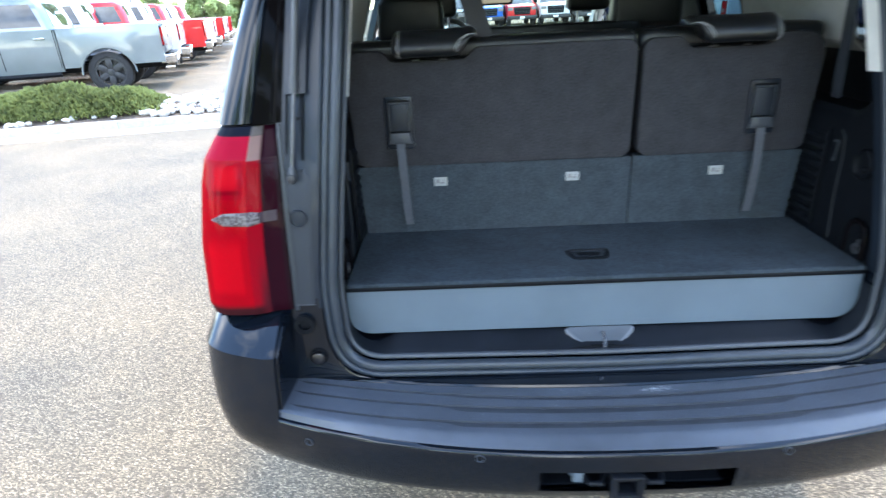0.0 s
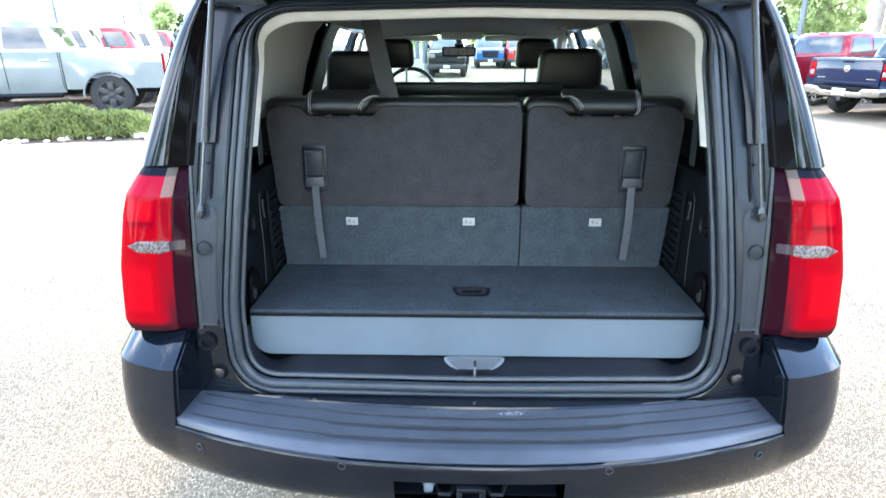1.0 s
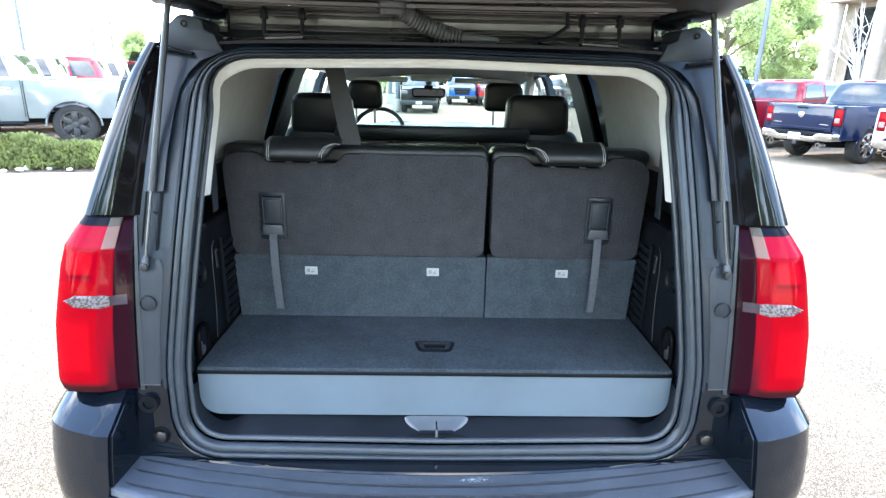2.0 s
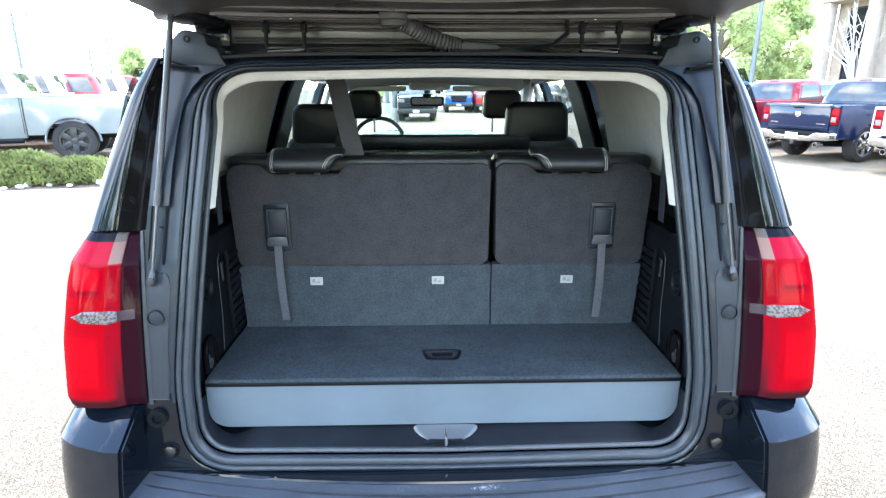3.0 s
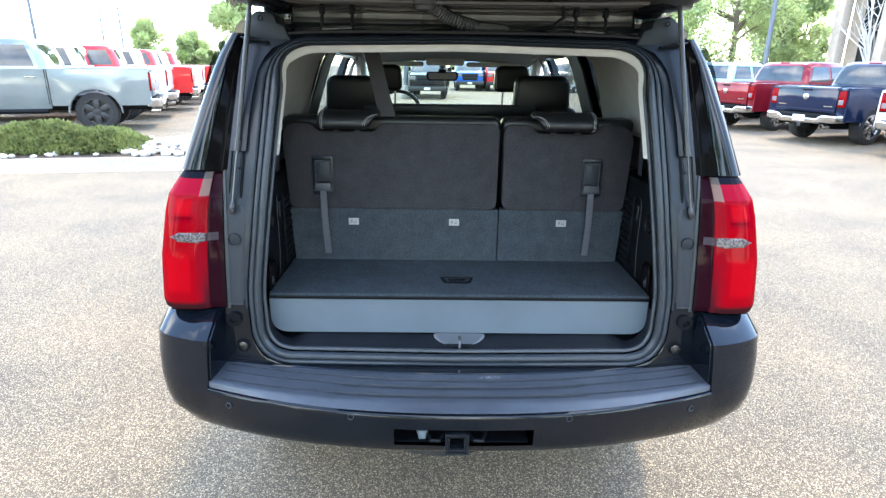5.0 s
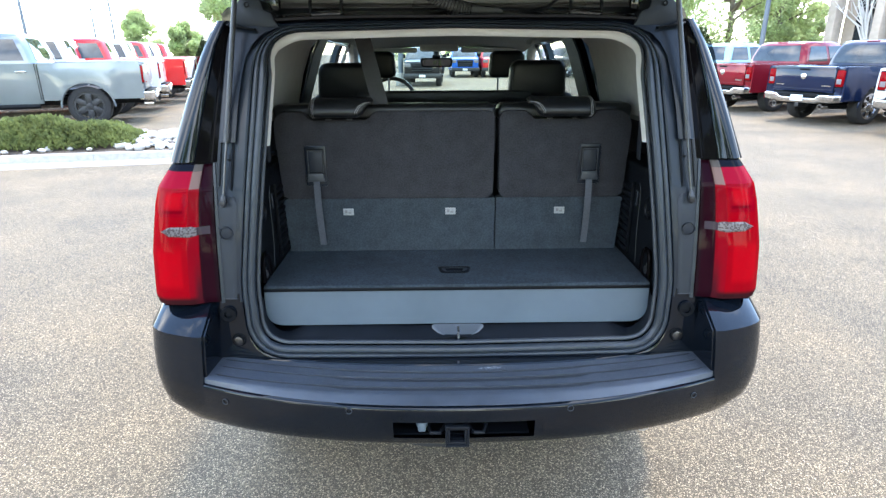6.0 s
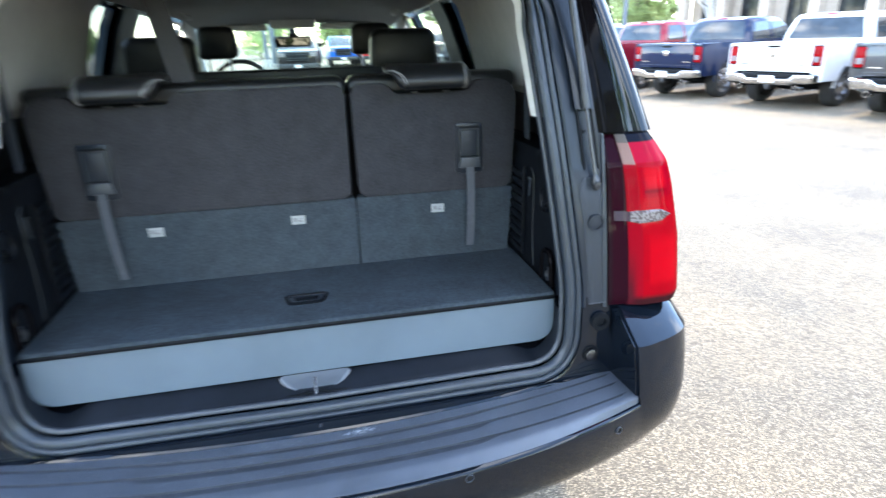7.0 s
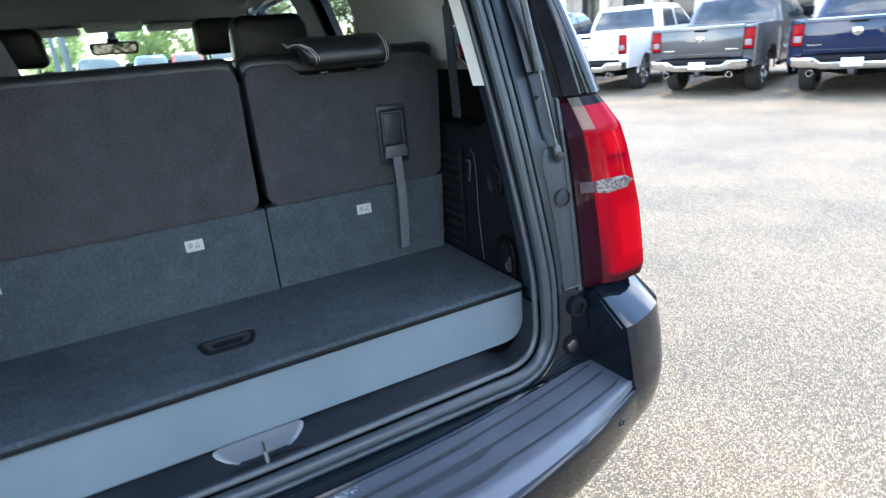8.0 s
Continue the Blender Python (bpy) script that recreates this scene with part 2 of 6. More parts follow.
def loft(rings, closed=False, caps=False):
    """Quads between rows of points; closed joins each row's ends."""
    bm = bmesh.new()
    rows = [[bm.verts.new(p) for p in r] for r in rings]
    n = len(rows[0])
    for a, b in zip(rows, rows[1:]):
        for i in range(n if closed else n - 1):
            j = (i + 1) % n
            bm.faces.new((a[i], a[j], b[j], b[i]))
    if caps:
        bm.faces.new(rows[0][::-1])
        bm.faces.new(rows[-1])
    bmesh.ops.recalc_face_normals(bm, faces=bm.faces)
    return bm


def thicken(bm, t):
    """Gives an open sheet a thickness."""
    bm.normal_update()
    faces, rim = bm.faces[:], [(e.verts[0], e.verts[1]) for e in bm.edges if e.is_boundary]
    twin = {v: bm.verts.new(v.co - v.normal * t) for v in bm.verts[:]}
    for f in faces:
        bm.faces.new([twin[v] for v in reversed(f.verts)])
    for a, b in rim:
        bm.faces.new((a, b, twin[b], twin[a]))
    bmesh.ops.recalc_face_normals(bm, faces=bm.faces)
    return bm


def slab(front, back):
    """A closed shell between two equal grids of points."""
    bm = bmesh.new()
    fa = [[bm.verts.new(p) for p in r] for r in front]
    ba = [[bm.verts.new(p) for p in r] for r in back]
    n, m = len(fa), len(fa[0])
    for i in range(n - 1):
        for j in range(m - 1):
            bm.faces.new((fa[i][j], fa[i][j + 1], fa[i + 1][j + 1], fa[i + 1][j]))
            bm.faces.new((ba[i][j], ba[i + 1][j], ba[i + 1][j + 1], ba[i][j + 1]))
    for i in range(n - 1):
        bm.faces.new((fa[i][0], fa[i + 1][0], ba[i + 1][0], ba[i][0]))
        bm.faces.new((fa[i][-1], ba[i][-1], ba[i + 1][-1], fa[i + 1][-1]))
    for j in range(m - 1):
        bm.faces.new((fa[0][j], ba[0][j], ba[0][j + 1], fa[0][j + 1]))
        bm.faces.new((fa[-1][j], fa[-1][j + 1], ba[-1][j + 1], ba[-1][j]))
    bmesh.ops.recalc_face_normals(bm, faces=bm.faces)
    return bm


def prism(outline, axis, a, b, bevel=0.0, seg=2):
    """A flat outline of (u, v) drawn out along an axis from a to b. axis y: (x, z); x: (y, z); z: (x, y)."""
    put = {"y": lambda u, v, w: (u, w, v), "x": lambda u, v, w: (w, u, v), "z": lambda u, v, w: (u, v, w)}[axis]
    bm = bmesh.new()
    lo = [bm.verts.new(put(u, v, a)) for u, v in outline]
    hi = [bm.verts.new(put(u, v, b)) for u, v in outline]
    f0, f1 = bm.faces.new(lo), bm.faces.new(hi[::-1])
    n = len(outline)
    for i in range(n):
        j = (i + 1) % n
        bm.faces.new((lo[j], lo[i], hi[i], hi[j]))
    bmesh.ops.recalc_face_normals(bm, faces=bm.faces)
    if bevel:
        rim = [e for e in bm.edges if all(f in (f0, f1) or len(f.verts) == 4 for f in e.link_faces) and (f0 in e.link_faces or f1 in e.link_faces)]
        bmesh.ops.bevel(bm, geom=rim, offset=bevel, segments=seg, profile=0.5, affect="EDGES")
    return bm


def tube(points, radius, sides=10, caps=True, radii=None):
    pts = [Vector(p) for p in points]
    rings, side = [], None
    for i, p in enumerate(pts):
        d = (pts[min(i + 1, len(pts) - 1)] - pts[max(i - 1, 0)]).normalized()
        if side is None:
            side = d.orthogonal().normalized()
        side = (side - d * side.dot(d)).normalized()
        up = d.cross(side)
        r = radii[i] if radii else radius
        rings.append([p + r * (math.cos(k * math.tau / sides) * side + math.sin(k * math.tau / sides) * up) for k in range(sides)])
    return loft(rings, True, caps)


def disc(x, y, z, radius, depth, axis="y", sides=24, bevel=0.0):
    pts = [(radius * math.cos(k * math.tau / sides), radius * math.sin(k * math.tau / sides)) for k in range(sides)]
    bm = prism(pts, axis, -depth / 2, depth / 2, bevel)
    return move(bm, pose(x, y, z))


def ring(x, y, z, r0, r1, depth, axis="y", sides=24):
    def row(r, w):
        out = []
        for k in range(sides):
            u, v = r * math.cos(k * math.tau / sides), r * math.sin(k * math.tau / sides)
            out.append({"y": (u, w, v), "x": (w, u, v), "z": (u, v, w)}[axis])
        return out
    h = depth / 2
    bm = loft([row(r0, -h), row(r1, -h), row(r1, h), row(r0, h), row(r0, -h)], True)
    bmesh.ops.remove_doubles(bm, verts=bm.verts, dist=1e-6)
    bmesh.ops.recalc_face_normals(bm, faces=bm.faces)
    return move(bm, pose(x, y, z))


def rounded(corners, steps=8):
    """A closed outline from corners (u, v, radius)."""
    out, n = [], len(corners)
    for i in range(n):
        p, a, b = Vector(corners[i][:2]), Vector(corners[i - 1][:2]), Vector(corners[(i + 1) % n][:2])
        r = corners[i][2]
        if r <= 0:
            out.append(tuple(p))
            continue
        da, db = (a - p).normalized(), (b - p).normalized()
        half = da.angle(db) / 2
        t = min(r / math.tan(half), 0.48 * (a - p).length, 0.48 * (b - p).length)
        p0, p2 = p + da * t, p + db * t
        for k in range(steps + 1):
            s = k / steps
            out.append(tuple((1 - s) ** 2 * p0 + 2 * s * (1 - s) * (p * 0.82 + (p0 + p2) * 0.09) + s * s * p2))
    return out


def resample(outline, n):
    """n points evenly spaced along a closed outline."""
    pts = [Vector(p) for p in outline]
    pts.append(pts[0])
    acc = [0.0]
    for a, b in zip(pts, pts[1:]):
        acc.append(acc[-1] + (b - a).length)
    out, k = [], 0
    for i in range(n):
        s = acc[-1] * i / n
        while acc[k + 1] < s:
            k += 1
        f = (s - acc[k]) / max(1e-9, acc[k + 1] - acc[k])
        out.append(pts[k].lerp(pts[k + 1], f))
    return out


def inset(pts, d):
    """A closed outline (counter-clockwise) moved inwards by d."""
    n = len(pts)
    out = []
    for i in range(n):
        t = (pts[(i + 1) % n] - pts[i - 1]).normalized()
        out.append(pts[i] + d * Vector((-t.y, t.x)))
    return out


def smooth_step(a, b, x):
    s = min(1.0, max(0.0, (x - a) / (b - a)))
    return s * s * (3 - 2 * s)


def lerp_table(table, z):
    """Linear reading of a short table of (z, value)."""
    if z <= table[0][0]:
        return table[0][1]
    for (z0, v0), (z1, v1) in zip(table, table[1:]):
        if z <= z1:
            return v0 + (v1 - v0) * (z - z0) / (z1 - z0)
    return table[-1][1]


# ---------------------------------------------------------------- the SUV
def rear_y(z):
    """Depth of the tailgate plane at a height."""
    return -0.0421 + 0.0908 * (z - 1) + 0.145 * (z - 1) ** 2


SIDE_X = [(0.40, 0.94), (0.62, 0.995), (0.85, 1.02), (1.05, 1.028), (1.25, 1.024), (1.4, 1.004), (1.5, 0.980), (1.7, 0.915), (1.87, 0.856), (1.97, 0.805), (2.03, 0.72)]


def side_x(z):
    return lerp_table(SIDE_X, z)


def flank(z, u, out=0.0, x_in=0.80, bend=0.07):
    """The body's skin at height z: u 0 to 1 across the rear face, 1 to 2 round the corner, past 2 metres forwards along the side."""
    xs, y0 = side_x(z), rear_y(z) - 0.018
    r = min(bend, 0.8 * (xs - x_in))
    if u <= 1:
        x = x_in + (xs - r - x_in) * u
        return Vector((x, y0 + 0.012 * (1 - u) ** 2 - out, z))
    if u <= 2:
        a = (u - 1) * math.pi / 2
        return Vector((xs - r + (r + out) * math.sin(a), y0 + r - (r + out) * math.cos(a), z))
    y = y0 + r + (u - 2)
    belly = 0.022 * min(1.0, (u - 2) / 0.8) - 0.10 * smooth_step(3.6, 4.75, u - 2)
    return Vector((xs + out + belly, y, z))


N = 160
DOOR = rounded([(-0.735, 0.852, 0.15), (0.0, 0.842, 3.0), (0.735, 0.852, 0.15), (0.748, 1.12, 0.6), (0.660, 1.962, 0.15), (0.0, 1.976, 3.0), (-0.660, 1.962, 0.15), (-0.748, 1.12, 0.6)], 10)
DOOR = resample(DOOR, N)


def door_ring(d, off):
    """The door outline drawn in by d and set off metres deep; the steps are shallower along the top."""
    out = []
    for q, p in zip(DOOR, inset(DOOR, d)):
        p = q.lerp(p, 1 - 0.58 * smooth_step(1.80, 1.95, q.y))
        out.append(Vector((p.x, rear_y(p.y) + off, p.y)))
    return out


def radial_out(corners):
    """For each point of the door outline, the point of an outer polygon on the same ray from the middle."""
    c = Vector((0, 1.4))
    out = []
    n = len(corners)
    for p in DOOR:
        d = (p - c).normalized()
        best = None
        for i in range(n):
            a, b = Vector(corners[i]), Vector(corners[(i + 1) % n])
            e = b - a
            det = d.x * (-e.y) + e.x * d.y
            if abs(det) < 1e-9:
                continue
            w = a - c
            t = (w.x * (-e.y) + e.x * w.y) / det
            s = (d.x * w.y - d.y * w.x) / det
            if t > 0 and -1e-6 <= s <= 1 + 1e-6 and (best is None or t < best):
                best = t
        out.append(c + d * best)
    return out


suv = thing("suv", "black full-size SUV with its tailgate raised, on asphalt", "car")


def both(name, make, mat, parent, label=""):
    """A left and a right part, the one the mirror of the other."""
    a = make()
    b = mirror(a)
    return part(name, a, mat, parent, label), part(name, b, mat, parent, label)


# --- rear frame round the opening
edge = radial_out([(-0.84, 0.80), (0.84, 0.80), (0.812, 1.10), (0.808, 1.50), (0.765, 1.93), (0.70, 2.02), (-0.70, 2.02), (-0.765, 1.93), (-0.808, 1.50), (-0.812, 1.10)])
edge_ring = [Vector((p.x, rear_y(p.y) + (0.10 * smooth_step(1.93, 2.02, p.y)), p.y)) for p in edge]
mid_ring = [a.lerp(b, 0.5) + Vector((0, 0.012 * smooth_step(1.40, 1.46, a.z) * smooth_step(1.99, 1.90, a.z), 0)) for a, b in zip(door_ring(0, 0), edge_ring)]
frame_bm = loft([edge_ring, mid_ring, door_ring(0.0, 0.0), door_ring(0.006, 0.003), door_ring(0.010, 0.022), door_ring(0.030, 0.024), door_ring(0.036, 0.05), door_ring(0.042, 0.10)], True)
low = frame_bm.copy()
bmesh.ops.delete(low, geom=[f for f in low.faces if f.calc_center_median().z > 1.085], context="FACES")
bmesh.ops.delete(frame_bm, geom=[f for f in frame_bm.faces if f.calc_center_median().z <= 1.085], context="FACES")
part("door_frame", frame_bm, JAMB, suv, "satin dark painted frame round the open tailgate")
part("sill_frame", low, PAINT, suv, "gloss black painted sill under the opening")


def seal(d, off, r, squash=1.0):
    """A rubber tube that runs all round the door outline."""
    rows = []
    for k in range(10):
        a = k * math.tau / 10
        rows.append(door_ring(d + r * squash * math.cos(a), off - r * math.sin(a)))
    rows.append(rows[0])
    bm = loft(rows, True)
    bmesh.ops.remove_doubles(bm, verts=bm.verts, dist=1e-5)
    return bm


part("weatherstrip", seal(0.017, 0.010, 0.0085), RUBBER, suv, "black rubber door seal")
part("weatherstrip", seal(0.038, 0.016, 0.014), RUBBER, suv, "black rubber door seal")

# bare jamb covers, one down each side
def jamb_cover():
    rows = []
    for i in range(19):
        z = 1.088 + (1.425 - 1.088) * i / 18
        x0 = lerp_table([(1.08, 0.753), (1.25, 0.745), (1.40, 0.731), (1.425, 0.742)], z)
        x1 = lerp_table([(1.08, 0.803), (1.385, 0.803), (1.41, 0.797), (1.425, 0.785)], z)
        dip = 0.006 * smooth_step(1.385, 1.40, z)
        rows.append([Vector((x0 + (x1 - x0) * k / 6, rear_y(z) - (0.002 if k in (0, 6) else 0.0055) + (dip if 1 < k < 5 else 0), z)) for k in range(7)])
    return thicken(loft(rows), 0.006)


for cover in both("jamb_cover", jamb_cover, COVER, suv, "grained dark plastic cover on the door jamb"):
    s = 1 if "." not in cover.name else -1
    part("plug", ring(s * 0.772, rear_y(1.31) - 0.009, 1.31, 0.0195, 0.0225, 0.008), COVER, cover)
    part("cover_edge", tube([(s * 0.752, rear_y(1.086) - 0.006, 1.086), (s * 0.803, rear_y(1.086) - 0.006, 1.086)], 0.0016, 6), STRUT, cover)
    part("plug_face", disc(s * 0.772, rear_y(1.31) - 0.007, 1.31, 0.018, 0.006, bevel=0.001), COVER, cover)
for s in (1, -1):
    part("jamb_screw", disc(s * 0.762, -0.052, 0.935, 0.0185, 0.022, bevel=0.005), ROD, suv, "bare steel bumper stop screw")
    part("jamb_cup", ring(s * 0.786, -0.047, 1.033, 0.014, 0.026, 0.012), BLACK, suv, "black rubber cup in the door jamb")
    part("jamb_plug", disc(s * 0.786, -0.043, 1.033, 0.014, 0.010, bevel=0.003), BLACK, suv)
    part("jamb_cup", ring(s * 0.762, -0.045, 0.935, 0.019, 0.025, 0.010), BLACK, suv)

# --- gloss pillar covers, painted pillars and quarter panels
def pillar_cover():
    rows = []
    for i in range(13):
        z = 1.537 + (1.968 - 1.537) * i / 12
        xi, xo = lerp_table([(1.5, 0.797), (1.93, 0.748), (2.0, 0.72)], z), lerp_table([(1.5, 0.866), (1.9, 0.776), (2.0, 0.732)], z)
        row = []
        for k in range(17):
            t = k / 16
            groove = 0.0012 if k == 5 else 0.0
            row.append(Vector((xi + (xo - xi) * t, rear_y(z) - 0.020 + 0.022 * (1 - t) + groove, z)))
        rows.append(row)
    return slab(rows, [[Vector((p.x, p.y + 0.02, p.z)) for p in r] for r in rows])


def pillar_skin():
    rows = []
    for i in range(13):
        z = 1.537 + (1.975 - 1.537) * i / 12
        xi = lerp_table([(1.5, 0.871), (1.9, 0.780), (2.0, 0.736)], z)
        rows.append([flank(z, u, -0.010, xi, 0.055) for u in (0, 0.3, 0.6, 0.85, 1, 1.2, 1.4, 1.6, 1.8, 2.0, 2.05, 2.10)])
    return slab(rows, [[Vector((p.x - 0.010, p.y + 0.010, p.z)) for p in r] for r in rows])


both("pillar_cover", pillar_cover, GLOSS, suv, "gloss black pillar cover")
both("rear_pillar", pillar_skin, PAINT, suv, "dark painted rear pillar")


def quarter():
    """Lower side skin from the tail to the nose, with two wheel arches."""
    ys = [2.0 + 0.06 * k for k in range(79)]
    rows = []
    for u in ys:
        y = flank(1.0, u).y
        low = 0.64 - 0.18 * smooth_step(0.5, 0.9, y)
        for cy in (0.98, 3.93):
            d = abs(y - cy)
            if d < 0.49:
                low = max(low, 0.43 + math.sqrt(0.49 ** 2 - d * d))
        top = 1.50 - 0.14 * smooth_step(3.5, 4.7, y)
        rows.append([flank(low + (top - low) * k / 14, u) for k in range(15)])
    return slab(rows, [[Vector((p.x - 0.012, p.y, p.z)) for p in r] for r in rows])


both("side_panel", quarter, PAINT, suv, "dark painted body side")


def rear_skin():
    """The strip of skin under the tail light, down behind the bumper."""
    rows = []
    for i in range(8):
        z = 0.70 + (1.55 - 0.70) * i / 7
        rows.append([flank(z, u, -0.034) for u in (0, 0.5, 1, 1.25, 1.5, 1.75, 2.0, 2.1)])
    return slab(rows, [[Vector((p.x - 0.008, p.y + 0.008, p.z)) for p in r] for r in rows])


both("rear_corner", rear_skin, PAINT, suv)


# --- tail lights
def lamp_out(u, z):
    """How far the lens stands off the body: a crease down the middle, a facet that leans back at the top."""
    tent = 0.010 * (max(0.0, u - 0.38) / 0.23 if u < 0.61 else max(0.0, 1 - 0.55 * (u - 0.61) / 0.7))
    lean = 0.40 * max(0.0, z - 1.456)
    foot = 0.010 * max(0.0, (1.10 - z) / 0.03)
    step = 0.004 * smooth_step(0.36, 0.40, u)
    return 0.009 + step + tent - lean - foot


def lamp_shell(u0, u1, z0, z1, out, n=10, m=14):
    """A shell over the corner of the body, with u and height as its texture space."""
    def grid(o):
        rows = []
        for i in range(m + 1):
            z = z0 + (z1 - z0) * i / m
            rows.append([flank(z, u0 + (u1 - u0) * k / n, o + (lamp_out(u0 + (u1 - u0) * k / n, z) if out is None else 0)) for k in range(n + 1)])
        return rows
    front = grid(0.0 if out is None else out)
    back = grid(-0.022 if out is None else out - 0.022)
    bm = slab(front, back)
    layer = bm.loops.layers.uv.new("UVMap")
    where = {}
    for g in (front, back):
        for i, row in enumerate(g):
            for k, p in enumerate(row):
                where[(round(p.x, 6), round(p.y, 6), round(p.z, 6))] = (u0 + (u1 - u0) * k / n, i / m)
    for f in bm.faces:
        for loop in f.loops:
            c = loop.vert.co
            loop[layer].uv = where.get((round(c.x, 6), round(c.y, 6), round(c.z, 6)), (1.0, 0.3))
    return bm


for s in (1, -1):
    lamp = new("tail_light")
    lamp.parent = suv
    lamp["label"] = "tall red tail light smoked towards the tailgate"

    def add(name, bm, mat, label="", angle=35):
        return part(name, bm if s == 1 else mirror(bm), mat, lamp, label, angle=angle)

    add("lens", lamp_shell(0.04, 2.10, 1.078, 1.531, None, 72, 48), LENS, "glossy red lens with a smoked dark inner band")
    add("lens_cap", lamp_shell(0.02, 2.10, 1.5315, 1.534, -0.016, m=2), GLOSS)
    add("lens_seam", lamp_shell(-0.03, 0.035, 1.072, 1.535, 0.0, n=2), RUBBER)
    # pointed clear reversing lens with ribs, and its grey end under the smoked band
    grid, back = [], []
    HI = [(0.12, 0.014), (0.42, 0.011), (0.55, 0.015), (1.02, 0.014), (1.22, 0.0005)]
    LO = [(0.12, -0.012), (0.42, -0.015), (0.55, -0.019), (1.02, -0.016), (1.22, -0.0005)]
    for k in range(25):
        u = 0.42 + (1.22 - 0.42) * k / 24
        hi, lo = lerp_table(HI, u), lerp_table(LO, u)
        zs = [1.325 + lo + (hi - lo) * j / 6 for j in range(7)]
        grid.append([flank(z, u, lamp_out(u, z) + 0.0008 + (0.0060 if (k + j) % 2 and 0 < j < 6 else 0.0)) for j, z in enumerate(zs)])
        back.append([flank(z, u, lamp_out(u, z) - 0.006) for z in zs])
    # random faces in the darker copy: the crystal's sparkle is put into the colour
    crystal, pick = slab(grid, back), random.Random(6)
    for f in crystal.faces:
        f.material_index = 1 if pick.random() < 0.45 else 0
    add("reversing_lens", crystal, [CLEAR, CLEAR_DARK_FACET], "clear ribbed reversing lens", 6)
    grid, back = [], []
    for k in range(7):
        u = 0.14 + (0.42 - 0.14) * k / 6
        hi, lo = lerp_table(HI, u), lerp_table(LO, u)
        zs = [1.325 + lo + (hi - lo) * j / 3 for j in range(4)]
        grid.append([flank(z, u, lamp_out(u, z) + 0.0008) for z in zs])
        back.append([flank(z, u, lamp_out(u, z) - 0.006) for z in zs])
    add("smoked_band", slab(grid, back), AMBER_DARK, "greyish lens under smoked cover")


# --- rear bumper
def bumper_y(x):
    return -0.335 + 0.150 * (abs(x) / 0.85) ** 2.3


bumper = new("rear_bumper")
bumper.parent = suv
bumper["label"] = "black painted rear bumper with a ribbed step pad"


def step_height(x):
    return 0.865 + 0.004 * (abs(x) / 0.85) ** 2


XS = sorted({-0.845, 0.845, -0.215, 0.225, -0.205, 0.215, *[round(-0.845 + 1.69 * k / 40, 3) for k in range(41)]})
PROFILE = [(0.035, 0.850), (0.006, 0.850), (-0.004, 0.847), (-0.008, 0.842), (-0.009, 0.830), (-0.0085, 0.797), (-0.006, 0.765), (-0.001, 0.735), (0.010, 0.710), (0.028, 0.693), (0.075, 0.684), (0.16, 0.682)]
bm = bmesh.new()
grid = []
for x in XS:
    lift = -0.019 * (abs(x) / 0.85) ** 2
    row = []
    for k, (dy, z) in enumerate(PROFILE):
        row.append(bm.verts.new((x, bumper_y(x) + dy + 0.010 * (abs(x) / 0.85) ** 5 * smooth_step(0.80, 0.73, z), z + lift * smooth_step(0.83, 0.76, z))))
    grid.append(row)
for (x0, a), (x1, b) in zip(zip(XS, grid), zip(XS[1:], grid[1:])):
    for k in range(len(PROFILE) - 1):
        if -0.2151 <= x0 and x1 <= 0.2251 and k in (5, 6):
            continue
        bm.faces.new((a[k], a[k + 1], b[k + 1], b[k]))
bmesh.ops.recalc_face_normals(bm, faces=bm.faces)
part("bumper_skin", bm, PAINT, bumper)


CORNER_X = [(0.662, 0.930), (0.676, 0.975), (0.70, 1.010), (0.735, 1.035), (0.79, 1.050), (0.85, 1.060)]


def bumper_block():
    """The raised corner of the bumper beside the step; its face runs on from the middle skin in one curve."""
    levels = [(1.072, -0.045, 1.046), (1.070, -0.052, 1.050), (1.002, -0.162, 1.066), (0.93, -0.180, 1.066), (0.86, -0.193, 1.061)]
    for dy, z in PROFILE[3:]:
        low = z - 0.0188 * smooth_step(0.83, 0.76, z)
        levels.append((low, bumper_y(0.845) + dy + 0.0097 * smooth_step(0.80, 0.73, z), lerp_table(CORNER_X, low)))
    rows = []
    for z, yr, xo in levels:
        tuck = 0.0 if z > 0.85 else 1.0
        row = [Vector((0.818 + 0.024 * tuck, max(-0.03, yr + 0.02), z)), Vector((0.833 + 0.010 * tuck, max(-0.03, (yr - 0.03) / 2), z)), Vector((0.843 + 0.002 * tuck, yr + 0.006 * (1 - tuck), z))]
        a, b, c, d = Vector((0.845 + 0.003 * (1 - tuck), yr, z)), Vector((0.97 if z > 0.73 else 0.93, yr + 0.036, z)), Vector((xo, yr + 0.055, z)), Vector((xo, yr + 0.20, z))
        for k in range(1, 15):
            t = k / 14
            row.append(a * (1 - t) ** 3 + b * 3 * t * (1 - t) ** 2 + c * 3 * t * t * (1 - t) + d * t ** 3)
        row.append(Vector((xo + 0.004, max(yr + 0.26, 0.42), z)))
        rows.append(row)
    return slab(rows, [[Vector((p.x * 0.99, p.y + 0.008, p.z - 0.002)) for p in r] for r in rows])


for b in both("bumper_corner", bumper_block, PAINT, bumper, "gloss black raised bumper corner"):
    pass
both("bumper_top", lambda: loft([[Vector((x, y, 1.069)) for x in (0.818, 0.92, 1.0)] for y in (-0.048, 0.0, 0.05)]), PAINT, bumper)

# ribbed step pad
def pad_back(x):
    return -0.120 + 0.080 * (abs(x) / 0.82) ** 2.0


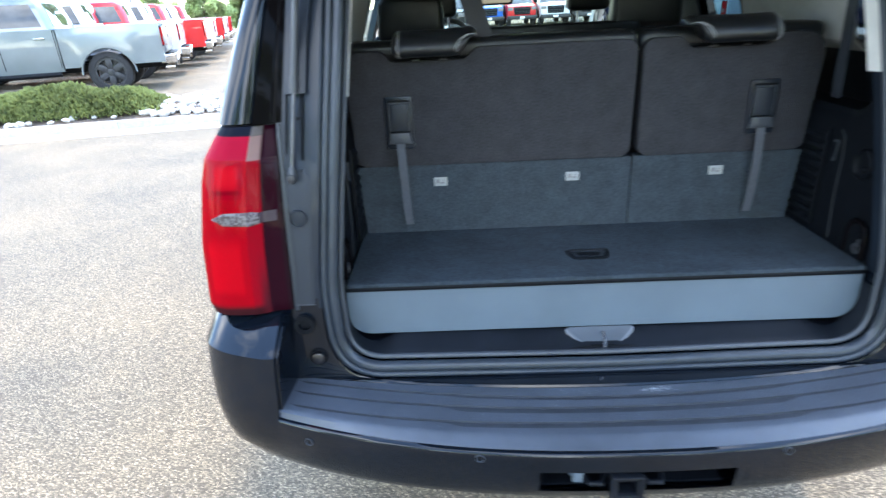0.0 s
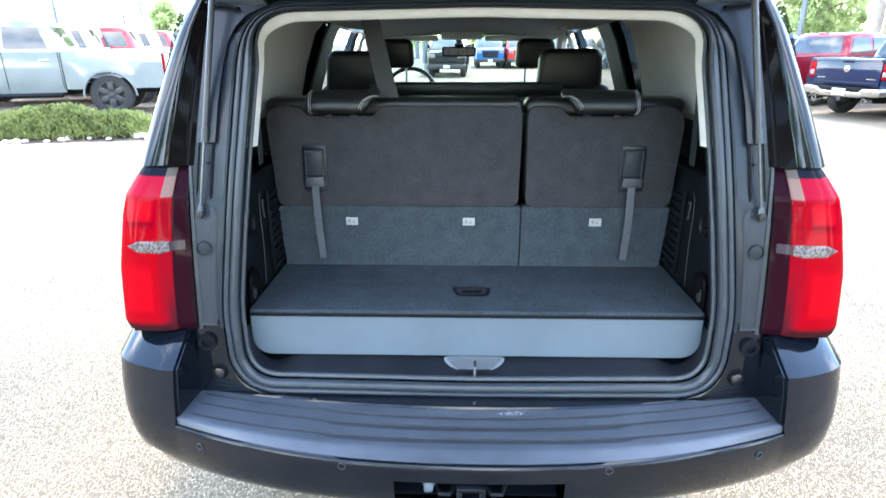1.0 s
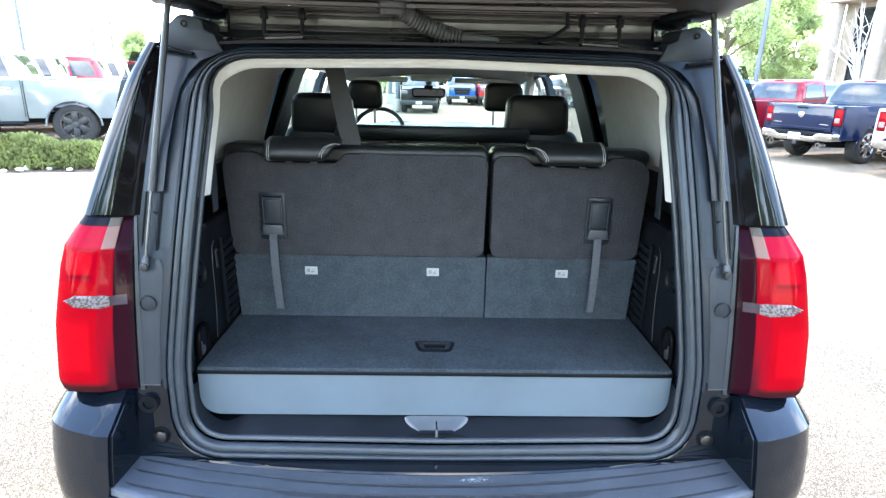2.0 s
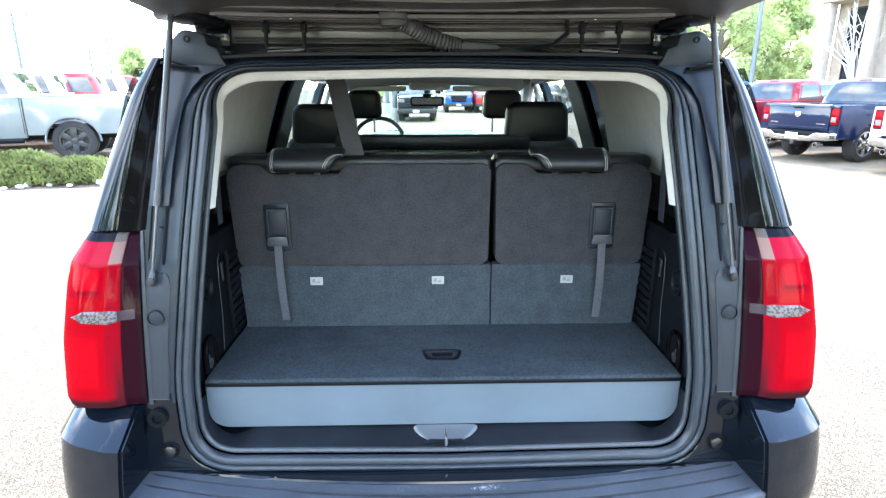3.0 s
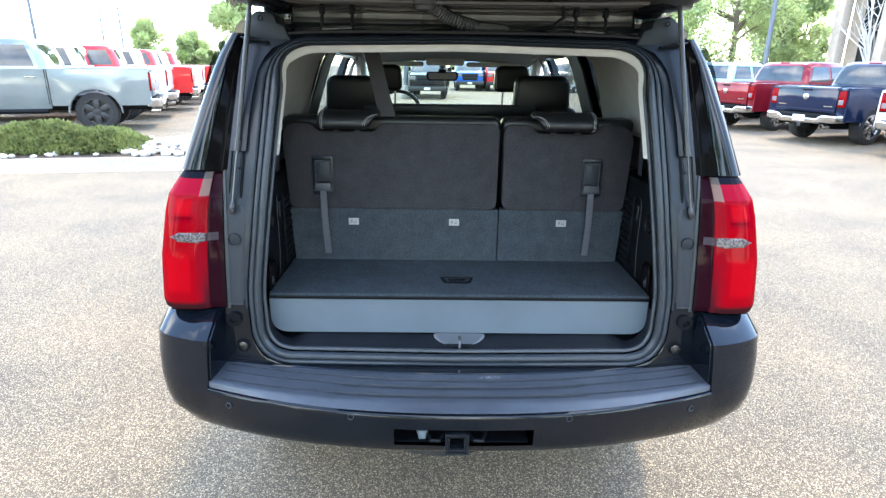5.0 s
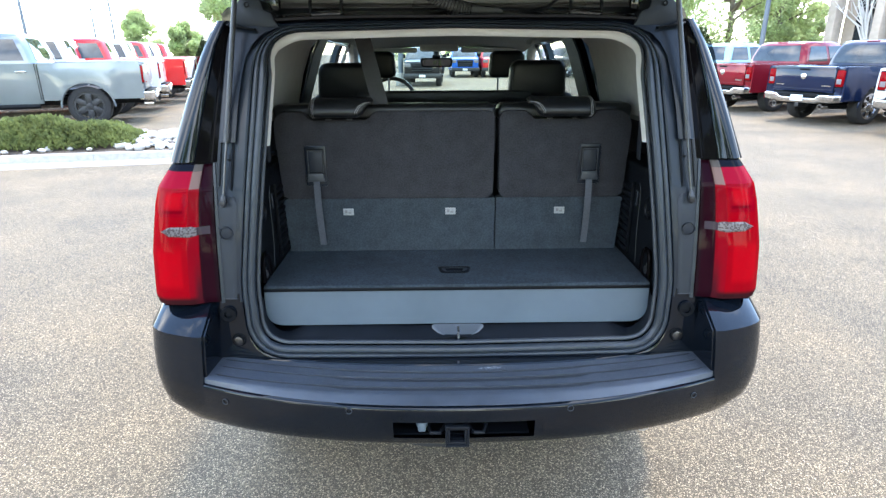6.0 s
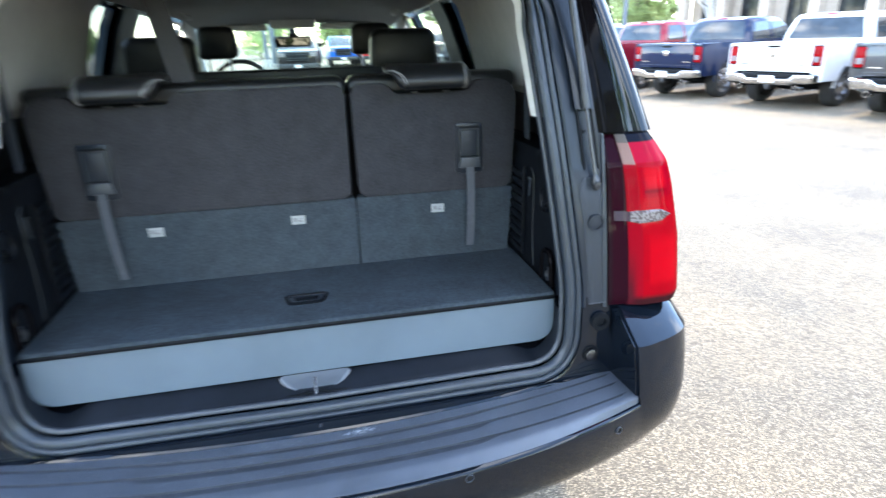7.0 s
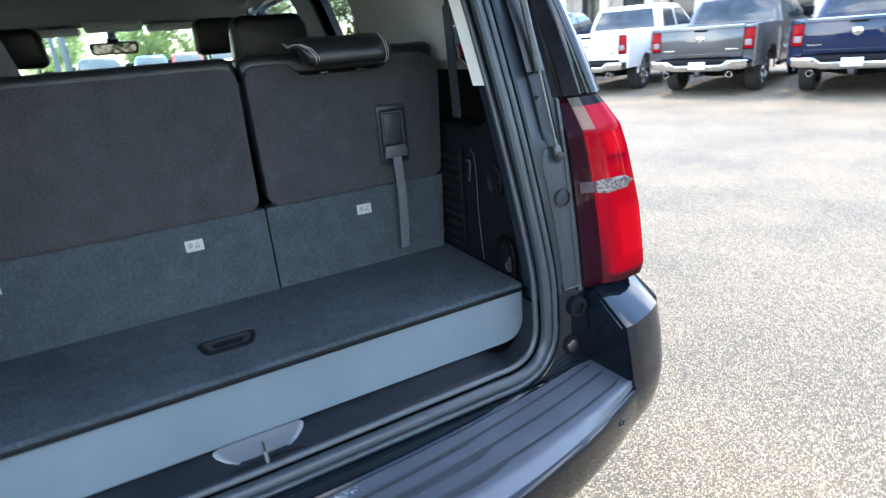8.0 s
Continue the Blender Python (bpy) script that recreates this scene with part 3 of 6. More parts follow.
def pad_edges(x):
    """Front lip, top of the sloping nose and back edge of the pad."""
    a = abs(x) / 0.84
    yf = bumper_y(x) + 0.003
    return yf, yf + 0.038 - 0.024 * a ** 2, pad_back(x)


def grooves(x):
    """Three grooves, thin towards the ends and stepped to wide bands across the middle: (front, back) in y."""
    _, yn, yb = pad_edges(x)
    a, mid = abs(x) / 0.84, smooth_step(0.445, 0.375, abs(x))
    fade = smooth_step(0.822, 0.80, abs(x))
    out = []
    for b0, b1, w in ((0.25, 0.16, 0.125), (0.55, 0.54, 0.135), (0.78, 0.86, 0.085)):
        b = b0 + (b1 - b0) * a ** 1.5
        w = (0.055 + (w - 0.055) * mid) * fade
        out.append((yn + (yb - yn) * (b - w), yn + (yb - yn) * b, fade))
    return out


rows = []
PAD_X = [-0.842 + 1.684 * k / 120 for k in range(121)]
for x in PAD_X:
    yf, yn, yb = pad_edges(x)
    z = step_height(x)
    row = [Vector((x, yf + 0.004, 0.842)), Vector((x, yf, 0.846)), Vector((x, yf + 0.0015, 0.8505)), Vector((x, yn - 0.010, z - 0.0045)), Vector((x, yn - 0.003, z - 0.0012)), Vector((x, yn + 0.004, z))]
    for a, b, fade in grooves(x):
        d, e = 0.0055 * fade, min(0.0012, 0.2 * (b - a))
        row += [Vector((x, a, z)), Vector((x, a + e, z - d)), Vector((x, b - e, z - d)), Vector((x, b, z))]
    row += [Vector((x, yb - 0.004, z)), Vector((x, yb, z - 0.003)), Vector((x, yb, z - 0.02))]
    rows.append(row)
pad = thicken(loft(rows), 0.004)
# faces down in the grooves get a darker colour, as painted groove shade
for f in pad.faces:
    c = f.calc_center_median()
    if pad_edges(c.x)[1] + 0.006 < c.y < pad_edges(c.x)[2] - 0.006 and c.z < step_height(c.x) - 0.0004:
        f.material_index = 1
part("step_pad", pad, [PADMAT, SOFT_BLACK], bumper, "ribbed charcoal plastic step pad", angle=25)
# added dark strips along the groove floors: the grooves' shade as colour
for g in range(3):
    strip = []
    for x in PAD_X:
        if abs(x) > 0.80:
            continue
        a, b, fade = grooves(x)[g]
        z, e = step_height(x) - 0.0048, 0.0010
        strip.append([Vector((x, a + e, z)), Vector((x, b - e, z))])
    part("grip_strip", loft(strip), SOFT_BLACK, bumper, "dark strip that paints the shade in a groove")
# pale scuffs and grit on the pad
rng = random.Random(21)
bm = bmesh.new()
for k in range(125):
    x = rng.gauss(0.10, 0.022) if k < 60 else rng.gauss(-0.09, 0.05) if k < 85 else rng.uniform(-0.78, 0.78)
    spread = 0.010 if k < 85 else 0.05
    y = pad_back(x) - 0.020 + rng.gauss(0, 0.5) * spread if k < 85 else rng.uniform(bumper_y(x) + 0.02, pad_back(x) - 0.01)
    r = rng.uniform(0.0005, 0.0022) if k < 60 else rng.uniform(0.0004, 0.0011)
    ring_v = []
    n = 6
    for q in range(n):
        a = q * math.tau / n
        rr = r * rng.uniform(0.5, 1.2)
        ring_v.append(bm.verts.new((x + 1.6 * rr * math.cos(a), y + rr * math.sin(a), step_height(x) + 0.0006)))
    bm.faces.new(ring_v)
part("scuff_marks", bm, SCUFF, bumper, "pale scuffs and grit on the pad")["kind"] = "stuff"
rows = []
for k in range(41):
    x = -0.85 + 1.70 * k / 40
    yb = pad_back(x)
    rows.append([Vector((x, yb + 0.006, 0.835)), Vector((x, yb + 0.007, 0.858)), Vector((x, yb + 0.011, 0.863)), Vector((x, 0.5 * (yb + rear_y(0.85)), 0.8655)), Vector((x, rear_y(0.85) - 0.007, 0.864)), Vector((x, rear_y(0.84) - 0.004, 0.858)), Vector((x, rear_y(0.82) + 0.01, 0.82))])
part("sill_gap", loft(rows), PAINT, bumper)

SENSORS = [(-0.765, 0.806), (-0.350, 0.832), (0.335, 0.832), (0.765, 0.806)]
for x, z in SENSORS:
    y = bumper_y(x) - 0.009
    tilt = -math.degrees(math.atan(0.150 * 2.3 / 0.85 * (abs(x) / 0.85) ** 1.3)) * (-1 if x > 0 else 1)
    o = part("parking_sensor", disc(0, 0.001, 0, 0.0085, 0.003), PAINT, bumper, "small round parking sensor")
    part("sensor_ring", ring(0, 0, 0, 0.0087, 0.0102, 0.006), JAMB_PLASTIC, o)
    o.matrix_basis = pose(x, y, z, 0, 0, tilt)
part("tow_eye_cover", thicken(loft([[Vector((x, bumper_y(x) - 0.0095 + (0.001 if z > 0.75 else 0.004), z)) for x in (0.250, 0.30, 0.350)] for z in (0.750, 0.775, 0.803)]), 0.003), PAINT, bumper, "black square tow eye cover")

# --- hitch
hitch = new("tow_hitch")
hitch.parent = suv
hitch.location = (-0.016, 0.004, 0.202)
hitch.scale = (0.78, 1.0, 0.78)
hitch["label"] = "dark square tow hitch receiver with safety chain loops"
bm = merge(box(-0.040, 0.040, -0.345, -0.05, 0.655, 0.667, 0.003), box(-0.040, 0.040, -0.345, -0.05, 0.723, 0.735, 0.003), box(-0.040, -0.029, -0.345, -0.05, 0.667, 0.723, 0.002), box(0.029, 0.040, -0.345, -0.05, 0.667, 0.723, 0.002))
part("receiver_tube", bm, SILL, hitch)
bm = merge(box(-0.046, 0.046, -0.350, -0.325, 0.735, 0.743, 0.003), box(-0.046, 0.046, -0.350, -0.325, 0.647, 0.655, 0.003), box(-0.048, -0.040, -0.350, -0.325, 0.647, 0.743, 0.002), box(0.040, 0.048, -0.350, -0.325, 0.647, 0.743, 0.002))
part("receiver_collar", bm, SILL, hitch)
for s in (1, -1):
    part("chain_loop", tube([(s * 0.045, -0.29, 0.70), (s * 0.07, -0.325, 0.695), (s * 0.105, -0.325, 0.695), (s * 0.12, -0.29, 0.70), (s * 0.105, -0.26, 0.70), (s * 0.06, -0.26, 0.70)], 0.008), SILL, hitch)
part("hitch_bar", tube([(-0.55, -0.12, 0.68), (-0.2, -0.16, 0.68), (0.2, -0.16, 0.68), (0.55, -0.12, 0.68)], 0.032, 12), BLACK, hitch)
plug = part("trailer_socket", merge(box(-0.165, -0.118, -0.315, -0.25, 0.705, 0.760, 0.010), box(-0.158, -0.125, -0.328, -0.315, 0.700, 0.742, 0.007)), BINMAT, hitch, "grey trailer socket with a flap")
part("wiring_bracket", box(-0.20, -0.07, -0.27, -0.25, 0.70, 0.75, 0.003), BLACK, hitch)
part("bright_edge", box(0.13, 0.25, -0.312, -0.300, 0.748, 0.754, 0.001), STEEL, hitch)
part("hitch_cavity", merge(box(-0.30, 0.30, -0.12, -0.10, 0.74, 0.845), box(-0.30, 0.30, -0.30, -0.11, 0.818, 0.828), box(-0.24, 0.215, -0.300, -0.11, 0.722, 0.728)), BLACK, bumper)

# --- cargo bay
def sill_cover():
    """Moulded sill: a rolled front lip that follows the seal, then a ramp up to the cargo floor."""
    idx = [i for i, p in enumerate(DOOR) if p.y < 1.06]
    start = max(range(len(idx)), key=lambda k: (idx[k] - idx[k - 1]) % N)
    idx = idx[start:] + idx[:start]
    rows = []
    for d, off in ((0.046, 0.075), (0.0455, 0.050), (0.048, 0.040), (0.053, 0.0355), (0.058, 0.037), (0.062, 0.043), (0.067, 0.060), (0.074, 0.085), (0.084, 0.112)):
        r, slim = door_ring(d, off), door_ring(0.046 + 0.10 * (d - 0.046), off)
        rows.append([r[i].lerp(slim[i], max(smooth_step(0.875, 0.955, DOOR[i].y), smooth_step(0.54, 0.66, abs(DOOR[i].x)))) for i in idx])
    return thicken(loft(rows), 0.003)


sill = part("sill_cover", sill_cover(), SILL, suv, "satin black moulded sill cover")
# lip in a lighter grey than the sill: its highlight is put into the colour
part("sill_lip", seal(0.0545, 0.0375, 0.0075), JAMB_PLASTIC, sill, "smooth rolled lip, lightened like a highlight")
striker = new("striker")
striker.parent = suv
striker["label"] = "steel tailgate striker in a moulded black well"


def well_wall(s):
    """Half of the moulded funnel: a ramp under the floor edge, narrowing downwards, with a rounded cheek."""
    rows = []
    for y, z, wide in ((0.0535, 0.936, 0.0), (0.046, 0.929, 0.12), (0.034, 0.921, 0.5), (0.022, 0.914, 0.88), (0.017, 0.911, 1.0)):
        x0, x1 = 0.078 - 0.032 * wide, 0.095 - 0.040 * wide
        rows.append([Vector((0, y, z)), Vector((s * x0, y, z)), Vector((s * (x0 + 0.35 * (x1 - x0)), y - 0.001, z + 0.0005)), Vector((s * (x0 + 0.75 * (x1 - x0)), y - 0.004, z - 0.001)), Vector((s * x1, y - 0.006, z - 0.006))])
    return rows


for s in (1, -1):
    part("well_wall", thicken(loft(well_wall(s)), 0.004), WELL, striker, angle=60)
part("well_floor", prism([(-0.052, 0.018), (0.052, 0.018), (0.082, -0.004), (-0.082, -0.004)], "z", 0.896, 0.9075, 0.001), BLACK, striker)
part("well_lip", prism([(-0.034, 0.008), (0.034, 0.008), (0.034, -0.004), (-0.034, -0.004)], "z", 0.905, 0.9095, 0.001), BLACK, striker)
part("striker_hook", tube([(0, -0.004, 0.905), (0, -0.016, 0.916), (0, -0.014, 0.938), (0, 0.004, 0.946), (0, 0.018, 0.936)], 0.0048), CHROME, striker)

bin_out = rounded([(-0.692, 1.078, 0.014), (-0.692, 0.936, 0.055), (0.692, 0.936, 0.055), (0.692, 1.078, 0.014)], 6)
part("floor_bin", prism(bin_out, "y", 0.055, 0.10, 0.0022), BINMAT, suv, "slate grey moulded cargo floor edge", angle=18)
floor_panel = part("cargo_floor", box(-0.69, 0.69, 0.048, 0.48, 1.074, 1.094, 0.006), CARPET_FLOOR, suv, "dark blue-grey carpeted cargo floor", angle=18)
part("floor_edge", box(-0.691, 0.691, 0.0465, 0.060, 1.071, 1.085, 0.004), BLACK, floor_panel)
def cup(w0, w1, d, r):
    """A rounded handle outline on the floor, wider towards the seats."""
    return rounded([(-0.007 - w0, 0.190 - d, r), (-0.007 + w0, 0.190 - d, r), (-0.007 + w1, 0.190 + d, r * 0.6), (-0.007 - w1, 0.190 + d, r * 0.6)], 6)


def level(outline, z):
    return [Vector((x, y, z)) for x, y in outline]


a, b, c, d = cup(0.050, 0.066, 0.034, 0.020), cup(0.047, 0.063, 0.031, 0.018), cup(0.040, 0.056, 0.024, 0.013), cup(0.038, 0.054, 0.022, 0.012)
part("handle_cup", loft([level(a, 1.093), level(a, 1.0965), level(b, 1.0985), level(c, 1.0985), level(d, 1.0950)], True), BLACK, floor_panel, "black rounded lift handle")
part("handle_well", prism(cup(0.039, 0.055, 0.023, 0.012), "z", 1.0925, 1.0948), RUBBER, floor_panel)
part("handle_bar", prism(cup(0.030, 0.036, 0.011, 0.006), "z", 1.0945, 1.0972, 0.001), BLACK, floor_panel)


def side_trim():
    """Moulded side wall of the cargo bay: its top edge rises towards the tailgate."""
    rows = []
    for i in range(23):
        y = 0.06 + 0.025 * i
        x = 0.705 - 0.012 * smooth_step(0.06, 0.5, y)
        ztop = 1.545 - 0.085 * smooth_step(0.14, 0.27, y)
        rows.append([Vector((x + 0.008, y, 0.90)), Vector((x, y, 1.09)), Vector((x, y, 1.32)), Vector((x + 0.004, y, ztop - 0.03)), Vector((x + 0.010, y, ztop - 0.008)), Vector((x + 0.018, y, ztop - 0.001)), Vector((x + 0.03, y, ztop)), Vector((x + 0.12, y, ztop))])
    return thicken(loft(rows), 0.01)


for s, wall in zip((1, -1), both("cargo_side_trim", side_trim, BLACK, suv, "black moulded cargo side trim")):
    for k in range(10):
        z = 1.12 + 0.028 * k
        part("vent_slat", move(box(-0.006, 0.006, -0.055, 0.055, -0.008, 0.008, 0.003), pose(s * 0.690, 0.385, z, 0, s * 25, 0)), BLACK, wall)
    part("vent_frame", merge(box(s * 0.690 - 0.006, s * 0.690 + 0.006, 0.318, 0.326, 1.11, 1.40, 0.002), box(s * 0.690 - 0.006, s * 0.690 + 0.006, 0.444, 0.452, 1.11, 1.40, 0.002)), BLACK, wall)
    # jack door: a curved seam, a recessed finger latch
    part("trim_seam", tube([(s * 0.6945, 0.235, 1.10), (s * 0.6925, 0.242, 1.18), (s * 0.692, 0.246, 1.25), (s * 0.6925, 0.246, 1.33), (s * 0.694, 0.256, 1.39), (s * 0.694, 0.275, 1.405)], 0.0014, 6), STRUT, wall)
    part("side_latch", prism(rounded([(0.272, 1.375, 0.004), (0.292, 1.375, 0.004), (0.286, 1.315, 0.004), (0.279, 1.315, 0.004)], 3), "x", s * 0.692 - 0.003, s * 0.692 + 0.003, 0.001), JAMB_PLASTIC, wall)
    part("latch_well", prism(rounded([(0.275, 1.370, 0.003), (0.289, 1.370, 0.003), (0.284, 1.325, 0.003), (0.280, 1.325, 0.003)], 3), "x", s * 0.6915 - 0.0038, s * 0.6915 + 0.0038, 0.0005), BLACK, wall)
    # round socket with its knob
    part("side_cup", loft([[Vector((s * x, 0.165 + r * math.cos(q * math.tau / 28), 1.335 + 1.25 * r * math.sin(q * math.tau / 28))) for q in range(28)] for x, r in ((0.703, 0.034), (0.694, 0.033), (0.692, 0.030), (0.700, 0.026), (0.704, 0.0))], True), BLACK, wall, "round black socket")
    part("socket_knob", disc(s * 0.696, 0.158, 1.322, 0.009, 0.012, "x", 16, 0.002), BLACK, wall)
    # tie-down pocket and its loop
    arch = [(s * 0.694, 0.088, 1.094), (s * 0.693, 0.089, 1.15), (s * 0.693, 0.096, 1.178), (s * 0.693, 0.110, 1.190), (s * 0.693, 0.136, 1.190), (s * 0.693, 0.151, 1.178), (s * 0.693, 0.158, 1.15), (s * 0.694, 0.159, 1.094)]
    part("tie_pocket", tube(arch, 0.0075, 10), GLOSS, wall, "black arched tie-down pocket")
    part("pocket_back", prism(rounded([(0.092, 1.094, 0.002), (0.155, 1.094, 0.002), (0.155, 1.186, 0.02), (0.092, 1.186, 0.02)], 4), "x", s * 0.6955 - 0.002, s * 0.6955 + 0.002), BLACK, wall)
    part("tie_down", merge(ring(s * 0.690, 0.105, 1.120, 0.010, 0.015, 0.008, "x"), disc(s * 0.697, 0.105, 1.138, 0.008, 0.012, "x")), STEEL, wall, "bare metal tie-down loop")
    part("coat_hook", tube([(s * 0.696, 0.100, 1.505), (s * 0.688, 0.098, 1.502), (s * 0.685, 0.096, 1.480), (s * 0.690, 0.096, 1.470), (s * 0.692, 0.096, 1.476)], 0.0035, 8), STRUT, wall)


def pillar_trim_ring():
    """The pale inner trim along the sides and top of the opening."""
    idx = [i for i, p in enumerate(DOOR) if p.y > 1.56]
    start = max(range(len(idx)), key=lambda k: (idx[k] - idx[k - 1]) % N)
    idx = idx[start:] + idx[:start]
    rows = []
    for d, off in ((0.040, 0.050), (0.042, 0.060), (0.046, 0.078), (0.049, 0.090), (0.050, 0.100)):
        r = door_ring(d, off)
        wide = door_ring(d + 6.5 * max(0.0, d - 0.042), off)
        rows.append([r[i].lerp(wide[i], smooth_step(1.88, 1.955, DOOR[i].y)) for i in idx])
    return thicken(loft(rows), 0.006)


part("opening_trim", pillar_trim_ring(), TRIM, suv, "pale grey trim round the opening")

# --- third row seats: carpeted backs with folded head restraints
def seat_back(x0, x1, name, label, seat_label):
    seat = new(name)
    seat.parent = suv
    seat["label"] = seat_label
    left, right = x0 < -0.5, x1 > 0.5
    c = -0.447 if left else 0.420
    up = rounded([(x0 + 0.004, 1.317, 0.03), (x1 - 0.004, 1.317, 0.03), (x1 + (0.013 if right else 0), 1.660, 0.065 if right else 0.03), (c + 0.140, 1.660, 0.03), (c + 0.108, 1.628, 0.025), (c - 0.108, 1.628, 0.025), (c - 0.140, 1.660, 0.03), (x0 - (0.013 if left else 0), 1.660, 0.065 if left else 0.03)], 6)
    part("back_panel", prism(up, "y", 0.418, 0.50, 0.004, 3), CARPET, seat, "charcoal carpeted seat back", angle=18)
    lo = rounded([(x0 + (0.012 if x0 < -0.5 else -0.006), 1.092, 0.004), (x1 - (0.012 if x1 > 0.5 else -0.006), 1.092, 0.004), (x1 + (0 if x1 > 0.5 else 0.006), 1.316, 0.006), (x0 - (0 if x0 < -0.5 else 0.006), 1.316, 0.006)], 3)
    part("lower_flap", prism(lo, "y", 0.425, 0.47, 0.0008), CARPET_LOW, seat, "slate carpeted lower flap", angle=18)
    cap = rounded([(x0 - 0.008, 1.62, 0.02), (x1 + 0.008, 1.62, 0.02), (x1 + (0.022 if right else 0.004), 1.684, 0.06 if right else 0.03), (x0 - (0.022 if left else 0.004), 1.684, 0.06 if left else 0.03)], 6)
    part("cushion", prism(cap, "y", 0.445, 0.56, 0.02, 3), LEATHER, seat, "black leather seat front")
    return seat


seat_l = seat_back(-0.690, 0.160, "wide_rear_seat", "", "two-place rear seat with a carpeted back")
seat_r = seat_back(0.176, 0.684, "narrow_rear_seat", "", "single rear seat with a carpeted back")


def roll_restraint(x0, x1, seat, tip):
    """A head restraint folded back over the seat: a soft roll whose inner end curls up to a tip."""
    def section(x, k, lift, flat=None):
        out = []
        kz = k if flat is None else flat
        for q in range(24):
            a = q * math.tau / 24
            y, z = 0.052 * math.cos(a), 0.037 * math.sin(a) * (0.85 if math.sin(a) < 0 else 1.0)
            out.append(Vector((x, 0.380 + y * k, 1.676 + z * kz + 0.012 * math.cos(a) * k + lift)))
        return out

    w = x1 - x0
    far, near = (x0, x1) if tip > 0 else (x1, x0)
    rows = [section(far - tip * 0.006, 0.50, 0.0), section(far - tip * 0.003, 0.70, 0.0), section(far + tip * 0.003, 0.87, 0.0), section(far + tip * 0.014, 0.97, 0.0)]
    for i in range(9):
        t = i / 8
        rows.append(section(far + tip * (0.03 + (w - 0.06) * t), 1.0 - 0.035 * math.sin(math.pi * t), 0.0))
    # the inner end narrows to a thin flap that curls up and out
    curl = [(-0.012, 0.99, 0.98, 0.002), (0.000, 0.97, 0.84, 0.006), (0.007, 0.95, 0.64, 0.013), (0.013, 0.92, 0.44, 0.020), (0.021, 0.87, 0.28, 0.026), (0.031, 0.76, 0.18, 0.027), (0.040, 0.55, 0.10, 0.023)]
    rows += [section(near + tip * dx, ky, lift, kz) for dx, ky, kz, lift in curl]
    part("roll", loft(rows, True, True), LEATHER, seat, "folded black leather head restraint with pale stitching", angle=60)
    for dx in (0.010, 0.016):
        pts = section(far + tip * dx, 0.965 + 2.0 * (dx - 0.010), 0.0)
        mid = section(far + tip * dx, 0.5, 0.0)
        part("stitching", tube([p + (p - c).normalized() * 0.0012 for p, c in zip(pts, mid)][5:19], 0.0010, 6), STITCH, seat)
    # the seam runs round the roll, then out along the flap's front edge
    for shift in (0.0, 0.007):
        pts = []
        base = section(near - tip * (0.014 + shift), 0.975, 0.002)
        pts += base[17:11:-1]
        for dx, ky, kz, lift in curl[1:]:
            pts.append(section(near + tip * (dx - shift), ky, lift, kz)[10])
        part("stitching", tube([p + Vector((0, -0.0012, 0.0012)) for p in pts], 0.0010, 6), STITCH, seat)
    for x in (x0 + 0.055, x1 - 0.055):
        part("restraint_foot", box(x - 0.011, x + 0.011, 0.410, 0.424, 1.6285, 1.6335, 0.002), ROD, seat)


roll_restraint(-0.540, -0.349, seat_l, 1)
roll_restraint(0.315, 0.522, seat_r, -1)


def latch_and_strap(x, seat, lean):
    part("latch_plate", prism(rounded([(x - 0.043, 1.372, 0.010), (x + 0.043, 1.372, 0.010), (x + 0.043, 1.532, 0.010), (x - 0.043, 1.532, 0.010)], 3), "y", 0.4125, 0.425, 0.003), JAMB, seat, "black recessed latch plate")
    part("latch_well", prism(rounded([(x - 0.034, 1.395, 0.006), (x + 0.034, 1.395, 0.006), (x + 0.034, 1.521, 0.006), (x - 0.034, 1.521, 0.006)], 3), "y", 0.4112, 0.4135), BLACK, seat)
    part("latch_lever", box(x - 0.027, x + 0.027, 0.4075, 0.414, 1.428, 1.510, 0.003), COVER, seat, "dark latch lever")
    part("latch_rim", merge(box(x - 0.031, x - 0.028, 0.407, 0.412, 1.424, 1.514), box(x + 0.028, x + 0.031, 0.407, 0.412, 1.424, 1.514), box(x - 0.028, x + 0.028, 0.407, 0.412, 1.511, 1.514)), JAMB_PLASTIC, seat)
    part("latch_lip", prism([(x - 0.030, 1.425), (x + 0.030, 1.425), (x + 0.036, 1.392), (x - 0.036, 1.392)], "y", 0.398, 0.412, 0.003), JAMB_PLASTIC, seat)
    rows = []
    for k in range(15):
        s = k / 14
        z = 1.392 - 0.262 * s
        y = 0.402 - 0.012 * math.sin(s * math.pi)
        rows.append([Vector((x + lean * s - 0.0125, y, z)), Vector((x + lean * s + 0.0125, y, z))])
    part("pull_strap", thicken(loft(rows), 0.003), STRAP, seat, "grey webbing pull strap")


latch_and_strap(-0.545, seat_l, 0.010)
latch_and_strap(0.536, seat_r, -0.004)
for x, seat in ((-0.430, seat_l), (-0.015, seat_l), (0.430, seat_r)):
    tag = part("anchor_tag", box(x - 0.021, x + 0.021, 0.4215, 0.4255, 1.247, 1.275, 0.001), STICKER, seat, "small white anchor sticker")
    for dx, dz, w, h in ((-0.009, 0.002, 0.010, 0.012), (0.006, -0.003, 0.012, 0.006), (0.008, 0.005, 0.006, 0.003)):
        part("print", box(x + dx - w / 2, x + dx + w / 2, 0.4205, 0.4218, 1.261 + dz - h / 2, 1.261 + dz + h / 2), INK, seat)

